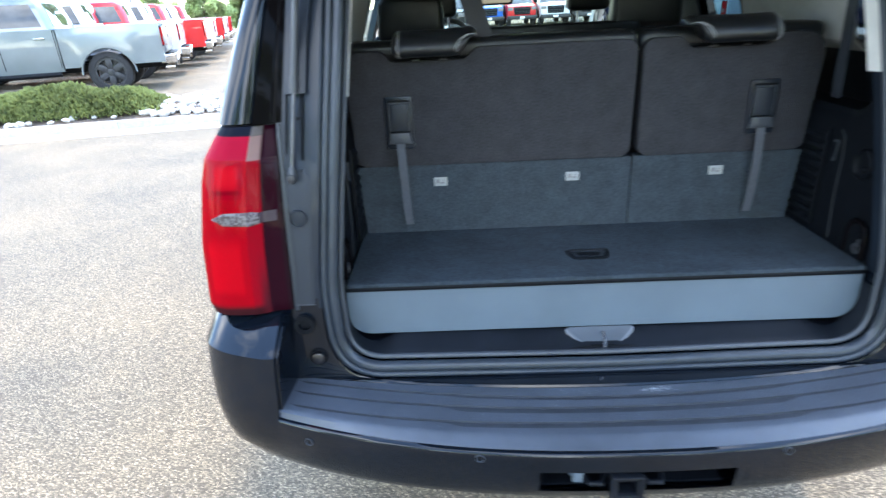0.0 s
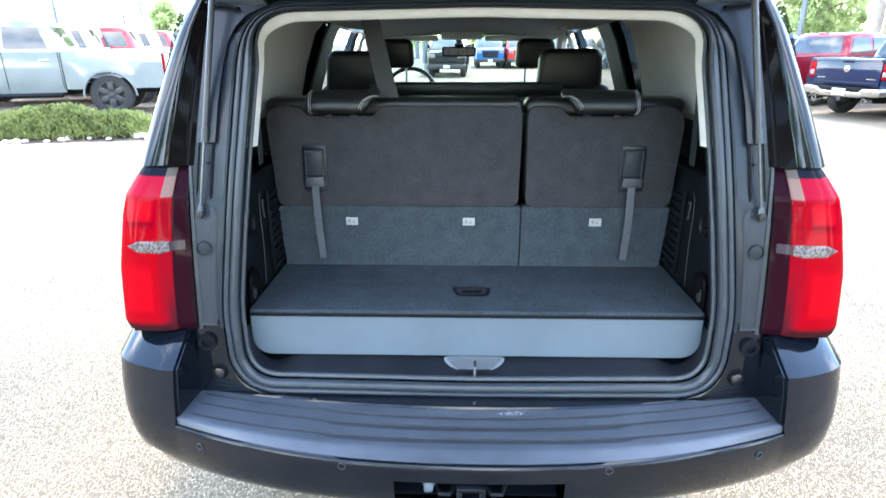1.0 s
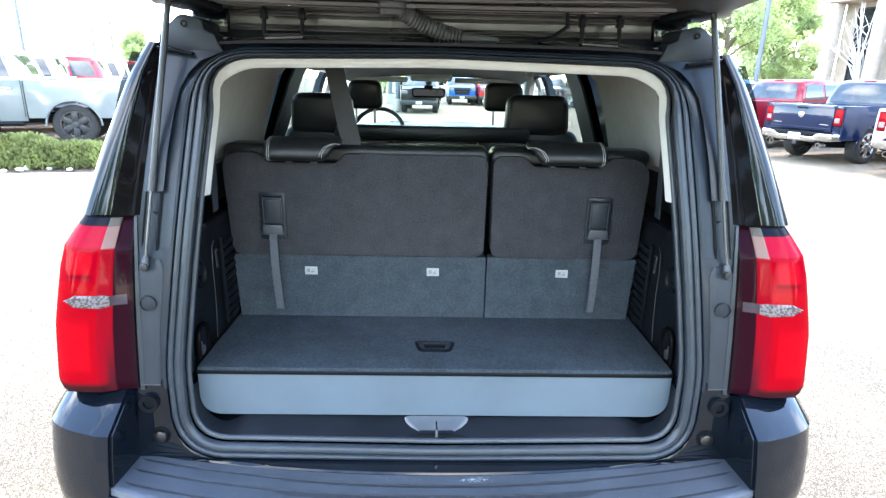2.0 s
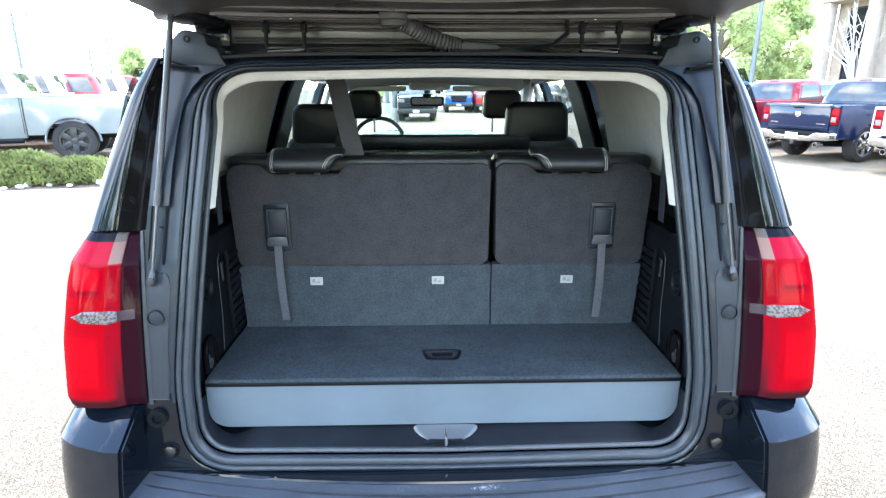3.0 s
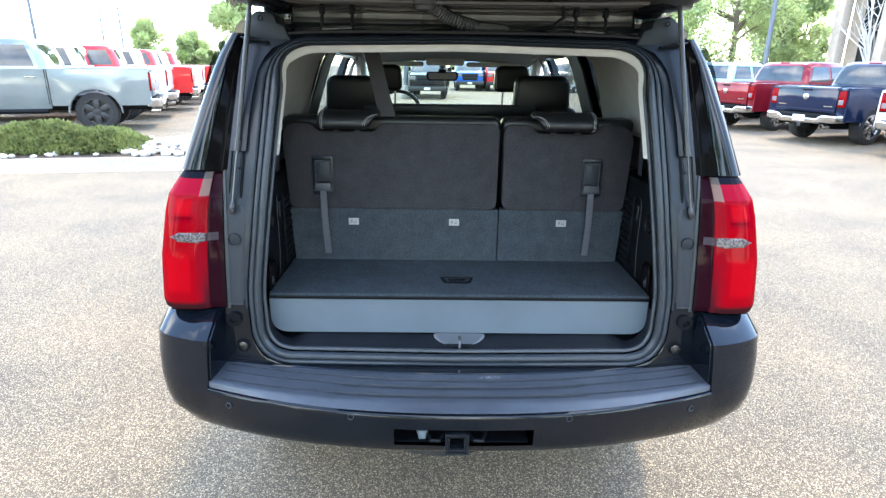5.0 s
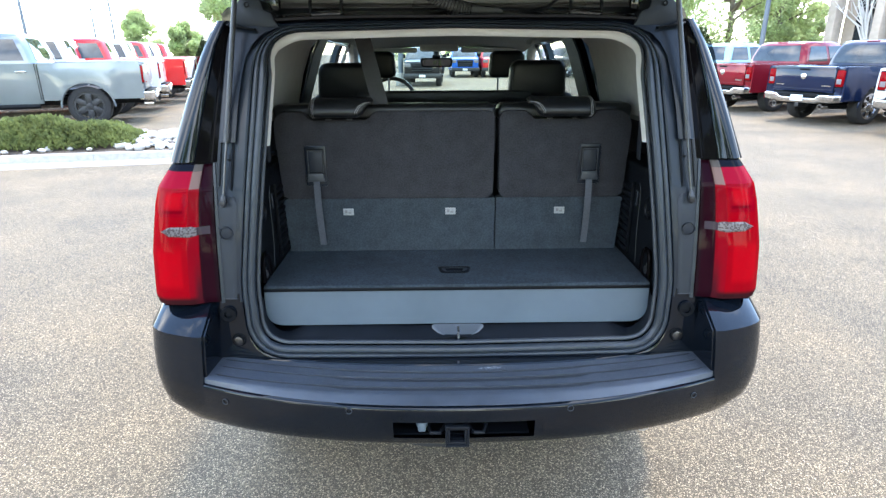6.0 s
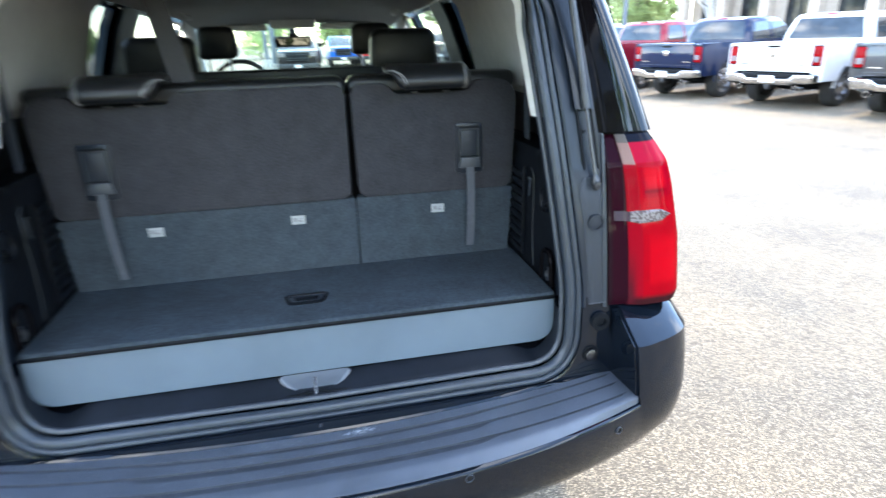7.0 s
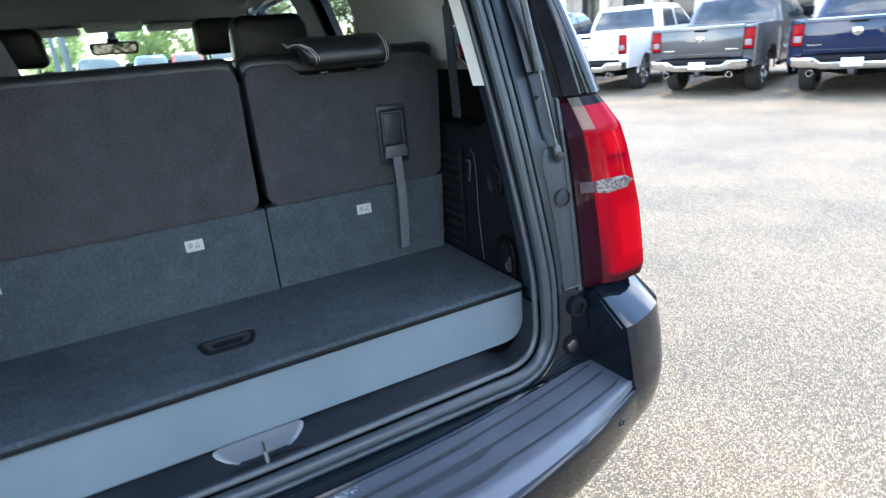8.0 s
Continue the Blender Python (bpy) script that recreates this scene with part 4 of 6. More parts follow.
# --- cabin
def quarter_trim():
    rows = []
    for i in range(9):
        y = 0.36 + 0.08 * i
        xt = 0.60 + 0.005 * i
        rows.append([Vector((0.78, y, 1.60)), Vector((0.735, y, 1.635)), Vector((0.70, y, 1.78)), Vector((0.655, y, 1.90)), Vector((0.58, y, 1.975)), Vector((0.48, y, 1.992))])
    return thicken(loft(rows), 0.008)


both("lower_quarter", lambda: loft([[Vector((x, y, z)) for y in (0.10, 0.3, 0.6, 1.04)] for x, z in ((0.83, 1.44), (0.79, 1.52), (0.765, 1.605), (0.73, 1.637))]), BLACK, suv, "black inner quarter trim")
both("quarter_trim", quarter_trim, QUARTER, suv, "inner quarter panel in a shaded grey")


def headliner():
    rows = []
    for i in range(15):
        y = 0.28 + i * 0.21
        z = 1.99 + 0.02 * math.sin(min(1, i / 7) * math.pi) - 0.07 * smooth_step(2.4, 3.25, y)
        rows.append([Vector((x, y, z - 0.05 * (abs(x) / 0.66) ** 4)) for x in [-0.66 + 1.32 * k / 12 for k in range(13)]])
    return thicken(loft(rows), 0.01)


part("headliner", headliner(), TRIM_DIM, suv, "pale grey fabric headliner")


def roof():
    rows = []
    for i in range(17):
        y = 0.345 + 0.177 * i
        z = 2.065 + 0.015 * math.sin(min(1, i / 8) * math.pi / 2) - 0.07 * smooth_step(2.3, 3.2, y)
        rows.append([Vector((x, y, z - 0.045 * (abs(x) / 0.76) ** 3)) for x in [-0.76 + 1.52 * k / 14 for k in range(15)]])
    return thicken(loft(rows), 0.012)


part("roof", roof(), PAINT, suv, "dark painted roof")


def roof_tail():
    """The painted step between the opening and the roof, where the hinges sit."""
    rows = []
    for y, z in ((rear_y(1.985) - 0.002, 1.982), (0.235, 1.995), (0.26, 2.000), (0.31, 2.006), (0.325, 2.045), (0.34, 2.058)):
        rows.append([Vector((x, y + 0.0 * x, z - 0.02 * (abs(x) / 0.72) ** 4)) for x in [-0.72 + 1.44 * k / 24 for k in range(25)]])
    return thicken(loft(rows), -0.008)


part("roof_tail", roof_tail(), PAINT, suv, "dark painted roof end under the hinges")
for s in (1, -1):
    ear = rounded([(0.575, 1.948, 0.01), (0.592, 1.972, 0.012), (0.603, 1.999, 0.010), (0.628, 2.008, 0.010), (0.633, 2.036, 0.015), (0.690, 2.048, 0.03), (0.722, 2.018, 0.025), (0.737, 1.966, 0.008), (0.66, 1.948, 0.03)], 3)
    bm = prism(ear, "y", 0.178, 0.34, 0.005, 2)
    shoulder = part("roof_shoulder", bm if s == 1 else mirror(bm), COVER, suv, "dark plastic cover at the roof corner")
    part("shoulder_plug", ring(s * 0.678, 0.178, 2.022, 0.005, 0.0085, 0.006), BLACK, shoulder)
    part("plug_face", disc(s * 0.678, 0.1795, 2.022, 0.0045, 0.005, bevel=0.001), STRUT, shoulder)
    lip = prism([(0.655, 1.944), (0.742, 1.958), (0.744, 1.964), (0.655, 1.951)], "y", 0.150, 0.26, 0.002)
    part("shoulder_lip", lip if s == 1 else mirror(lip), BLACK, shoulder)
def shoulder_skirt():
    """The moulding that runs from the roof shoulder down beside the seal."""
    rows = []
    for z, x0, x1, f in ((1.956, 0.578, 0.736, 0.0), (1.930, 0.640, 0.742, 0.25), (1.90, 0.668, 0.748, 0.5), (1.86, 0.690, 0.753, 0.75), (1.80, 0.703, 0.758, 0.9), (1.70, 0.718, 0.768, 1.0), (1.60, 0.728, 0.779, 1.0)):
        y0, y1 = rear_y(z) - 0.004, 0.176 * (1 - f) + (rear_y(z) - 0.010) * f
        rows.append([Vector((x0 + (x1 - x0) * k / 6, y0 + (min(y0, y1) - y0) * math.sin(math.pi * (0.08 + 0.84 * k / 6)), z)) for k in range(7)])
    return thicken(loft(rows), 0.004)


both("shoulder_skirt", shoulder_skirt, JAMB, suv, "dark moulding beside the door seal")
for s in (1, -1):
    part("roof_corner", box(min(s * 0.60, s * 0.70), max(s * 0.60, s * 0.70), 0.285, 0.335, 1.985, 2.085, 0.012), PAINT, suv, "dark painted corner beside the hinge")
part("gate_flange", merge(box(-0.60, 0.60, 0.300, 0.312, 2.016, 2.105, 0.004), tube([(-0.59, 0.298, 2.030), (-0.2, 0.297, 2.027), (0.2, 0.297, 2.027), (0.59, 0.298, 2.030)], 0.006, 8), tube([(-0.59, 0.299, 2.062), (-0.25, 0.298, 2.056), (0.25, 0.298, 2.056), (0.59, 0.299, 2.062)], 0.005, 8)), GATEMAT, suv, "folded brown-black flange behind the hinges")
for s in (1, -1):
    part("side_glass", loft([[Vector((s * (side_x(z) + 0.012), y, z)) for y in (0.19, 1.10)] for z in (1.50, 1.7, 1.87, 1.95)]), TINT, suv, "tinted rear quarter glass")
    for y0, y1 in ((1.22, 1.82), (1.96, 3.05)):
        g = part("door_glass", loft([[Vector((s * (side_x(z) + 0.012), y, z)) for y in (y0, (y0 + y1) / 2, y1)] for z in (1.50, 1.7, 1.87, 1.96)]), TINT if y0 < 1.9 else FRONTGLASS, suv, "side door glass")
    for y0, y1 in ((1.10, 1.22), (1.82, 1.96), (3.05, 3.12)):
        part("pillar", thicken(loft([[Vector((s * (side_x(z) + 0.010 - 0.03 * k), y, z)) for k, y in ((1, y0), (0, y0 + 0.01), (0, y1 - 0.01), (1, y1))] for z in (1.48, 1.6, 1.7, 1.87, 1.97, 2.02)]), -0.03), PAINT, suv, "dark door pillar")
        part("pillar_trim", thicken(loft([[Vector((s * (side_x(z) - 0.06), y, z)) for y in (y0 - (0.02 if y0 > 3 else 0.06), y1 + (0.02 if y0 > 3 else 0.08))] for z in (1.50, 1.6, 1.7, 1.87, 1.96)]), 0.012), TRIM if y0 > 3 else BLACK, suv, "inner pillar trim")
    part("roof_rail_trim", tube([(s * 0.775, 0.34, 1.985), (s * 0.79, 1.5, 2.0), (s * 0.77, 3.0, 1.96), (s * 0.76, 3.15, 1.93)], 0.045, 10), PAINT, suv)
part("windscreen", loft([[Vector((x, 3.10 + 0.95 * t + 0.0 - 0.10 * (abs(x) / 0.78) ** 2, 1.965 - 0.46 * t)) for x in [(-0.70 - 0.10 * t) + (1.40 + 0.2 * t) * k / 8 for k in range(9)]] for t in (0, 0.25, 0.5, 0.75, 1)]), SCREEN, suv, "clear windscreen")
for s in (1, -1):
    part("front_pillar", tube([(s * 0.72, 3.03, 1.97), (s * 0.77, 3.45, 1.75), (s * 0.84, 3.98, 1.50)], 0.05, 8), TRIM, suv, "front roof pillar")
part("bonnet", thicken(loft([[Vector((x, y, z - 0.06 * (abs(x) / 0.9) ** 3)) for x in [-0.93 + 1.86 * k / 12 for k in range(13)]] for y, z in ((3.95, 1.50), (4.2, 1.50), (4.5, 1.47), (4.75, 1.42), (4.82, 1.36))]), 0.015), PAINT, suv, "dark painted bonnet")
part("nose", thicken(loft([[Vector((x, 4.83 - 0.12 * (abs(x) / 0.95) ** 3, z)) for x in [-0.93 + 1.86 * k / 12 for k in range(13)]] for z in (0.42, 0.7, 1.0, 1.25, 1.36)]), 0.02), BLACK, suv, "dark front end")
part("underbody", box(-0.80, 0.80, 0.55, 4.6, 0.50, 0.62, 0.04), BLACK, suv)
part("cabin_floor", box(-0.90, 0.90, 0.52, 3.9, 0.62, 0.70, 0.02), CARPET, suv)
part("cargo_bulkhead", box(-0.86, 0.86, 0.06, 0.55, 0.62, 0.90, 0.02), BLACK, suv)
part("dashboard", loft([[Vector((x, y, z + 0.015 * math.cos(x * 2.2))) for x in [-0.84 + 1.68 * k / 14 for k in range(15)]] for y, z in ((3.18, 1.10), (3.14, 1.38), (3.20, 1.47), (3.40, 1.50), (3.98, 1.49))]), BLACK, suv, "black dashboard")


def wheel(parent, x, y, radius=0.43, width=0.28, spokes=6, rim_mat=CHROME):
    out = 1 if x > 0 else -1
    w = new("wheel")
    w.parent = parent
    w.location = (x, y, radius)
    prof = [(-0.5, 0.70), (-0.5, 0.86), (-0.42, 0.96), (-0.25, 1.0), (0.25, 1.0), (0.42, 0.96), (0.5, 0.86), (0.5, 0.70), (0.3, 0.66), (-0.3, 0.66)]
    rows = [[Vector((a * width, r * radius * math.cos(k * math.tau / 36), r * radius * math.sin(k * math.tau / 36))) for k in range(36)] for a, r in prof]
    rows.append(rows[0])
    part("tyre", loft(rows, True), TYRE, w)
    face = out * width * 0.36
    bm = merge(ring(face, 0, 0, 0.60 * radius, 0.69 * radius, 0.05, "x", 36), disc(face, 0, 0, 0.16 * radius, 0.05, "x", 20, 0.006))
    for k in range(spokes):
        arm = box(-0.015, 0.015, -0.06 * radius / 0.43, 0.06 * radius / 0.43, 0.10 * radius, 0.63 * radius, 0.008)
        bm = merge(bm, move(arm, pose(face, 0, 0, 360 / spokes * k)))
    part("rim", bm, rim_mat, w)
    part("brake_drum", disc(0, 0, 0, 0.58 * radius, 0.04, "x", 24), DARKSTEEL, w)
    return w


for x in (-0.86, 0.86):
    for y in (0.98, 3.93):
        wheel(suv, x, y)
part("spare_tyre", ring(-0.06, 0.40, 0.53, 0.24, 0.38, 0.22, "z", 48), TYRE, suv, "spare tyre slung under the tail")
part("exhaust_pipe", tube([(0.62, 0.9, 0.52), (0.66, 0.2, 0.52), (0.70, -0.02, 0.55)], 0.035, 14), STEEL, suv)


def cabin_seat(x0, x1, y, top, name, label, head=None):
    seat = new(name)
    seat.parent = suv
    seat["label"] = label
    out = rounded([(x0, 0.95, 0.05), (x1, 0.95, 0.05), (x1 - 0.01, top, 0.07), (x0 + 0.01, top, 0.07)], 6)
    part("back", prism(out, "y", y, y + 0.14, 0.03, 3), LEATHER, seat)
    part("seat_base", box(x0, x1, y + 0.10, y + 0.60, 0.90, 1.12, 0.05), LEATHER, seat)
    if head:
        hx0, hx1, z0, z1 = head
        o = rounded([(hx0, z0, 0.04), (hx1, z0, 0.04), (hx1 - 0.012, z1, 0.05), (hx0 + 0.012, z1, 0.05)], 6)
        hr = part("head_rest", prism(o, "y", y - 0.01, y + 0.10, 0.028, 3), LEATHER, seat)
        for x in (hx0 + 0.02, hx1 - 0.02):
            part("piping", tube([(x, y - 0.012, z0 + 0.02), (x, y - 0.014, (z0 + z1) / 2), (x, y - 0.010, z1 - 0.03)], 0.003, 6), LEATHER, hr)
        for x in ((hx0 + hx1) / 2 - 0.06, (hx0 + hx1) / 2 + 0.06):
            part("post", tube([(x, y + 0.05, z0 - 0.09), (x, y + 0.05, z0 + 0.02)], 0.007, 8), STEEL, hr)
    return seat


cabin_seat(-0.76, -0.20, 1.42, 1.665, "middle_seat", "black leather middle row seat", (-0.715, -0.405, 1.625, 1.820))
cabin_seat(0.20, 0.72, 1.42, 1.665, "middle_seat", "black leather middle row seat", (0.335, 0.655, 1.635, 1.830))
cabin_seat(-0.20, 0.20, 1.44, 1.66, "middle_seat", "black leather centre seat")
bench = part("bench_top", prism(rounded([(-0.50, 1.60, 0.01), (0.46, 1.60, 0.01), (0.46, 1.672, 0.02), (-0.50, 1.672, 0.02)], 4), "y", 1.405, 1.47, 0.012), LEATHER, suv, "black leather middle row seat tops")
cabin_seat(-0.72, -0.22, 2.35, 1.60, "front_seat", "black leather front seat", (-0.57, -0.34, 1.70, 1.88))
cabin_seat(0.22, 0.72, 2.35, 1.60, "front_seat", "black leather front seat", (0.31, 0.57, 1.70, 1.88))

belt = part("centre_belt", thicken(loft([[Vector((-0.375 + 0.09 * t - 0.032, 0.62 - 0.16 * t, 1.985 - 0.31 * t)), Vector((-0.375 + 0.09 * t + 0.032, 0.62 - 0.16 * t, 1.985 - 0.31 * t))] for t in (0, 0.25, 0.5, 0.75, 1)]), 0.003), BELT, suv, "dark grey seat belt hanging from the headliner")
for s in (1, -1):
    part("side_belt", thicken(loft([[Vector((s * (0.690 + 0.02 * t), 0.325 + 0.01 * t, 1.90 - 0.42 * t)), Vector((s * (0.692 + 0.02 * t), 0.37 + 0.01 * t, 1.90 - 0.42 * t))] for t in (0, 0.5, 1)]), 0.003), SOFT_BLACK, suv, "dark seat belt on the side trim")

wheel_rim = part("steering_wheel", move(merge(tube([(0.19 * math.cos(k * math.tau / 32), 0.19 * math.sin(k * math.tau / 32), 0) for k in range(33)], 0.016, 8, False), box(-0.18, 0.18, -0.02, 0.02, -0.012, 0.012, 0.006), disc(0, 0, 0, 0.06, 0.04, "z", 20, 0.01)), pose(-0.42, 2.98, 1.50, 62, 0, 0)), LEATHER, suv, "black steering wheel")
mir = new("rear_view_mirror")
mir.parent = suv
part("mirror_shell", prism(rounded([(-0.180, 1.748, 0.02), (0.080, 1.748, 0.02), (0.094, 1.826, 0.025), (-0.194, 1.826, 0.025)], 5), "y", 3.30, 3.335, 0.008), BLACK, mir, "black interior mirror")
part("mirror_face", prism(rounded([(-0.166, 1.760, 0.015), (0.066, 1.760, 0.015), (0.077, 1.812, 0.02), (-0.177, 1.812, 0.02)], 5), "y", 3.294, 3.3), MIRROR, mir)
part("mirror_stalk", merge(tube([(-0.05, 3.33, 1.79), (-0.05, 3.345, 1.85), (-0.05, 3.36, 1.93)], 0.026, 10), box(-0.085, -0.015, 3.29, 3.34, 1.822, 1.848, 0.008)), BLACK, mir)
part("overhead_console", merge(box(-0.185, 0.125, 2.97, 3.20, 1.875, 1.960, 0.02), box(-0.12, 0.06, 2.962, 2.972, 1.878, 1.905, 0.004)), TRIM, suv, "pale overhead console")
for x0, x1 in ((-0.62, -0.21), (0.15, 0.60)):
    v = part("sun_visor", box(x0, x1, 3.04, 3.20, 1.866, 1.905, 0.014), TRIM, suv, "pale folded sun visor")
for s in (1, -1):
    part("grab_handle", tube([(s * 0.60, 2.2, 1.965), (s * 0.58, 2.23, 1.925), (s * 0.58, 2.37, 1.925), (s * 0.60, 2.40, 1.965)], 0.012, 8), TRIM, suv)

# --- raised tailgate, hinges, struts and wiring
gate = new("tailgate")
gate.parent = suv
gate["label"] = "raised black tailgate seen from below"
slope = math.radians(7)


def on_gate(x, s, h=0.0):
    """A point of the tailgate: s metres back from the hinge line, h below its inner face."""
    return Vector((x, 0.315 - s * math.cos(slope) - h * math.sin(slope), 2.085 + s * math.sin(slope) - h * math.cos(slope)))


GATE_W = [(0.0, 0.63), (0.04, 0.72), (0.10, 0.750), (0.16, 0.745), (0.24, 0.712), (0.6, 0.76), (1.0, 0.80), (1.12, 0.76)]
rows_in, rows_out = [], []
for k in range(25):
    s = 1.12 * k / 24
    w = lerp_table(GATE_W, s)
    rows_in.append([on_gate(-w + 2 * w * j / 24, s, 0.012 * smooth_step(0.10, 0.16, s) + 0.02 * (abs(2 * j / 24 - 1) ** 6)) for j in range(25)])
    rows_out.append([on_gate(-w * 1.03 + 2.06 * w * j / 24, s - 0.01, -0.075 + 0.05 * abs(2 * j / 24 - 1) ** 4) for j in range(25)])
part("inner_panel", thicken(loft(rows_in), 0.006), GATEMAT, gate, "black plastic inner tailgate panel")
part("outer_skin", thicken(loft(rows_out), -0.006), PAINT, gate)
edge_rows = [[rows_in[i][0], rows_out[i][0]] for i in range(25)]
part("gate_rim", merge(loft([[rows_in[i][0] for i in range(25)], [rows_out[i][0] for i in range(25)]]), loft([[rows_in[i][-1] for i in range(25)], [rows_out[i][-1] for i in range(25)]]), loft([rows_in[0], rows_out[0]]), loft([rows_in[-1], rows_out[-1]])), PAINT, gate)
for s0, h in ((0.035, 0.010), (0.075, 0.014), (0.135, 0.022)):
    pts = [on_gate(-0.60 + 1.2 * j / 20, s0 + 0.03 * abs(2 * j / 20 - 1) ** 3, h) for j in range(21)]
    part("panel_ridge", tube(pts, 0.009, 6), GATEMAT, gate)
part("gate_channel", thicken(loft([[on_gate(-0.58 + 1.16 * j / 12, s, 0.008) for j in range(13)] for s in (0.005, 0.03)]), 0.01), GATEMAT, gate, "dark steel upper gate rail")
for s0, amp in ((0.20, 0.02), (0.30, 0.035)):
    pts = [on_gate(-0.66 + 1.32 * j / 30, s0 + amp * math.cos(2 * math.pi * j / 30), 0.018) for j in range(31)]
    part("panel_fold", tube(pts, 0.006, 6), GATEMAT, gate)
for x in (-0.60, -0.33, -0.12, 0.16, 0.36, 0.60):
    part("trim_screw", move(disc(0, 0, 0, 0.008, 0.008, "z", 14, 0.002), Matrix.Translation(on_gate(x, 0.105, 0.014))), STEEL, gate)
for sx in (1, -1):
    part("corner_pad", move(merge(box(-0.045, 0.045, -0.06, 0.06, -0.012, 0.012, 0.01), disc(0, 0, -0.014, 0.010, 0.006, "z")), Matrix.Translation(on_gate(sx * 0.655, 0.11, 0.026)) @ pose(0, 0, 0, -7, 0, sx * 25)), BLACK, gate)
    h = new("hinge")
    h.parent = suv
    h["label"] = "dark steel tailgate hinge"
    x0, x1 = sorted((sx * 0.383, sx * 0.486))
    part("hinge_leaf", box(x0 + 0.012, x1 - 0.012, 0.245, 0.31, 1.998, 2.008, 0.002), BLACK, h)
    for x in (x0, x1):
        part("hinge_arm", tube([(x, 0.235, 2.004), (x, 0.232, 2.020), (x, 0.245, 2.055), (x, 0.24, 2.086)], 0.006, 8), BLACK, h)
    part("hinge_bar", tube([(x0, 0.235, 2.004), (x1, 0.235, 2.004)], 0.005, 8), CHROME, h)
    part("hinge_pin", tube([(x0 - 0.01, 0.242, 2.055), (x1 + 0.01, 0.242, 2.055)], 0.005, 8), DARKSTEEL, h)
    part("hinge_plate", box(x0, x1, 0.225, 0.25, 2.074, 2.086, 0.003), BLACK, h)
    for x in (x0 + 0.03, x1 - 0.03):
        part("hinge_bolt", disc(x, 0.2245, 2.080, 0.005, 0.006, "y", 10, 0.001), CHROME, h)
    for x in (x0, x1):
        part("hinge_knuckle", box(x - 0.009, x + 0.009, 0.226, 0.254, 2.042, 2.066, 0.004), BLACK, h)
    st = new("gas_strut")
    st.parent = suv
    st["label"] = "black gas strut holding the tailgate up"
    a, b = Vector((sx * 0.776, 0.012, 1.415)), Vector((sx * 0.690, 0.14, 2.105))
    j = a.lerp(b, 0.275)
    part("strut_rod", tube([a, j], 0.0036, 10), ROD, st)
    part("strut_tube", tube([j, b.lerp(a, 0.10)], 0.0082, 14), STRUT, st)
    part("strut_neck", tube([b.lerp(a, 0.11), b], 0.0075, 12), DARKSTEEL, st)
    part("strut_collar", tube([j.lerp(a, 0.015), j.lerp(b, 0.07)], 0.0100, 14), STRUT, st)
    part("strut_ball", tube([a + (b - a) * 0.03, a + (b - a) * 0.015, a, a - (b - a) * 0.02, a - (b - a) * 0.03], 0.01, 14, True, [0.005, 0.0095, 0.0105, 0.0100, 0.0060]), STRUT, st)
    part("ball_stud", disc(a.x, a.y + 0.004, a.z - 0.006, 0.010, 0.035, "y", 16, 0.002), DARKSTEEL, st)
    part("strut_mount", box(b.x - 0.02, b.x + 0.02, b.y - 0.02, b.y + 0.02, b.z - 0.012, b.z + 0.02, 0.006), DARKSTEEL, st)
    part("strut_channel", thicken(loft([[Vector((sx * (lerp_table([(1.4, 0.752), (1.95, 0.70)], z) + dx), rear_y(z) + 0.0045 + (0.010 if 0.005 < dx < 0.04 else 0.0), z)) for dx in (0.0, 0.010, 0.035, 0.045)] for z in (1.445, 1.55, 1.65, 1.75, 1.85, 1.93)]), 0.003), BLACK, suv)
boot = new("wiring_boot")
boot.parent = suv
boot["label"] = "corrugated rubber wiring boot between roof and tailgate"
pts = [Vector((-0.125, 0.20, 2.075)), Vector((-0.09, 0.205, 2.055)), Vector((-0.05, 0.22, 2.035)), Vector((0.0, 0.235, 2.018)), Vector((0.045, 0.25, 2.008))]
fine = []
for i in range(41):
    s = i / 40 * 4
    k = min(3, int(s))
    fine.append(pts[k].lerp(pts[k + 1], s - k))
part("bellows", tube(fine, 0.02, 12, True, [0.020 + (0.0035 if i % 2 else 0.0) for i in range(41)]), BOOT, boot)
part("boot_socket", prism(rounded([(0.045, 1.985, 0.004), (0.165, 1.985, 0.008), (0.150, 2.012, 0.012), (0.05, 2.022, 0.012)], 4), "y", 0.225, 0.27, 0.006), BOOT, boot)
part("boot_cup", move(merge(disc(0, 0, 0, 0.045, 0.03, "z", 20, 0.006), disc(0, 0, -0.02, 0.034, 0.02, "z", 20, 0.004)), pose(-0.135, 0.195, 2.085)), BOOT, boot)
part("washer_hose", tube([(0.175, 0.23, 1.995), (0.24, 0.225, 2.0), (0.30, 0.22, 2.012), (0.335, 0.21, 2.04), (0.33, 0.20, 2.075)], 0.006, 8), BLACK, suv)

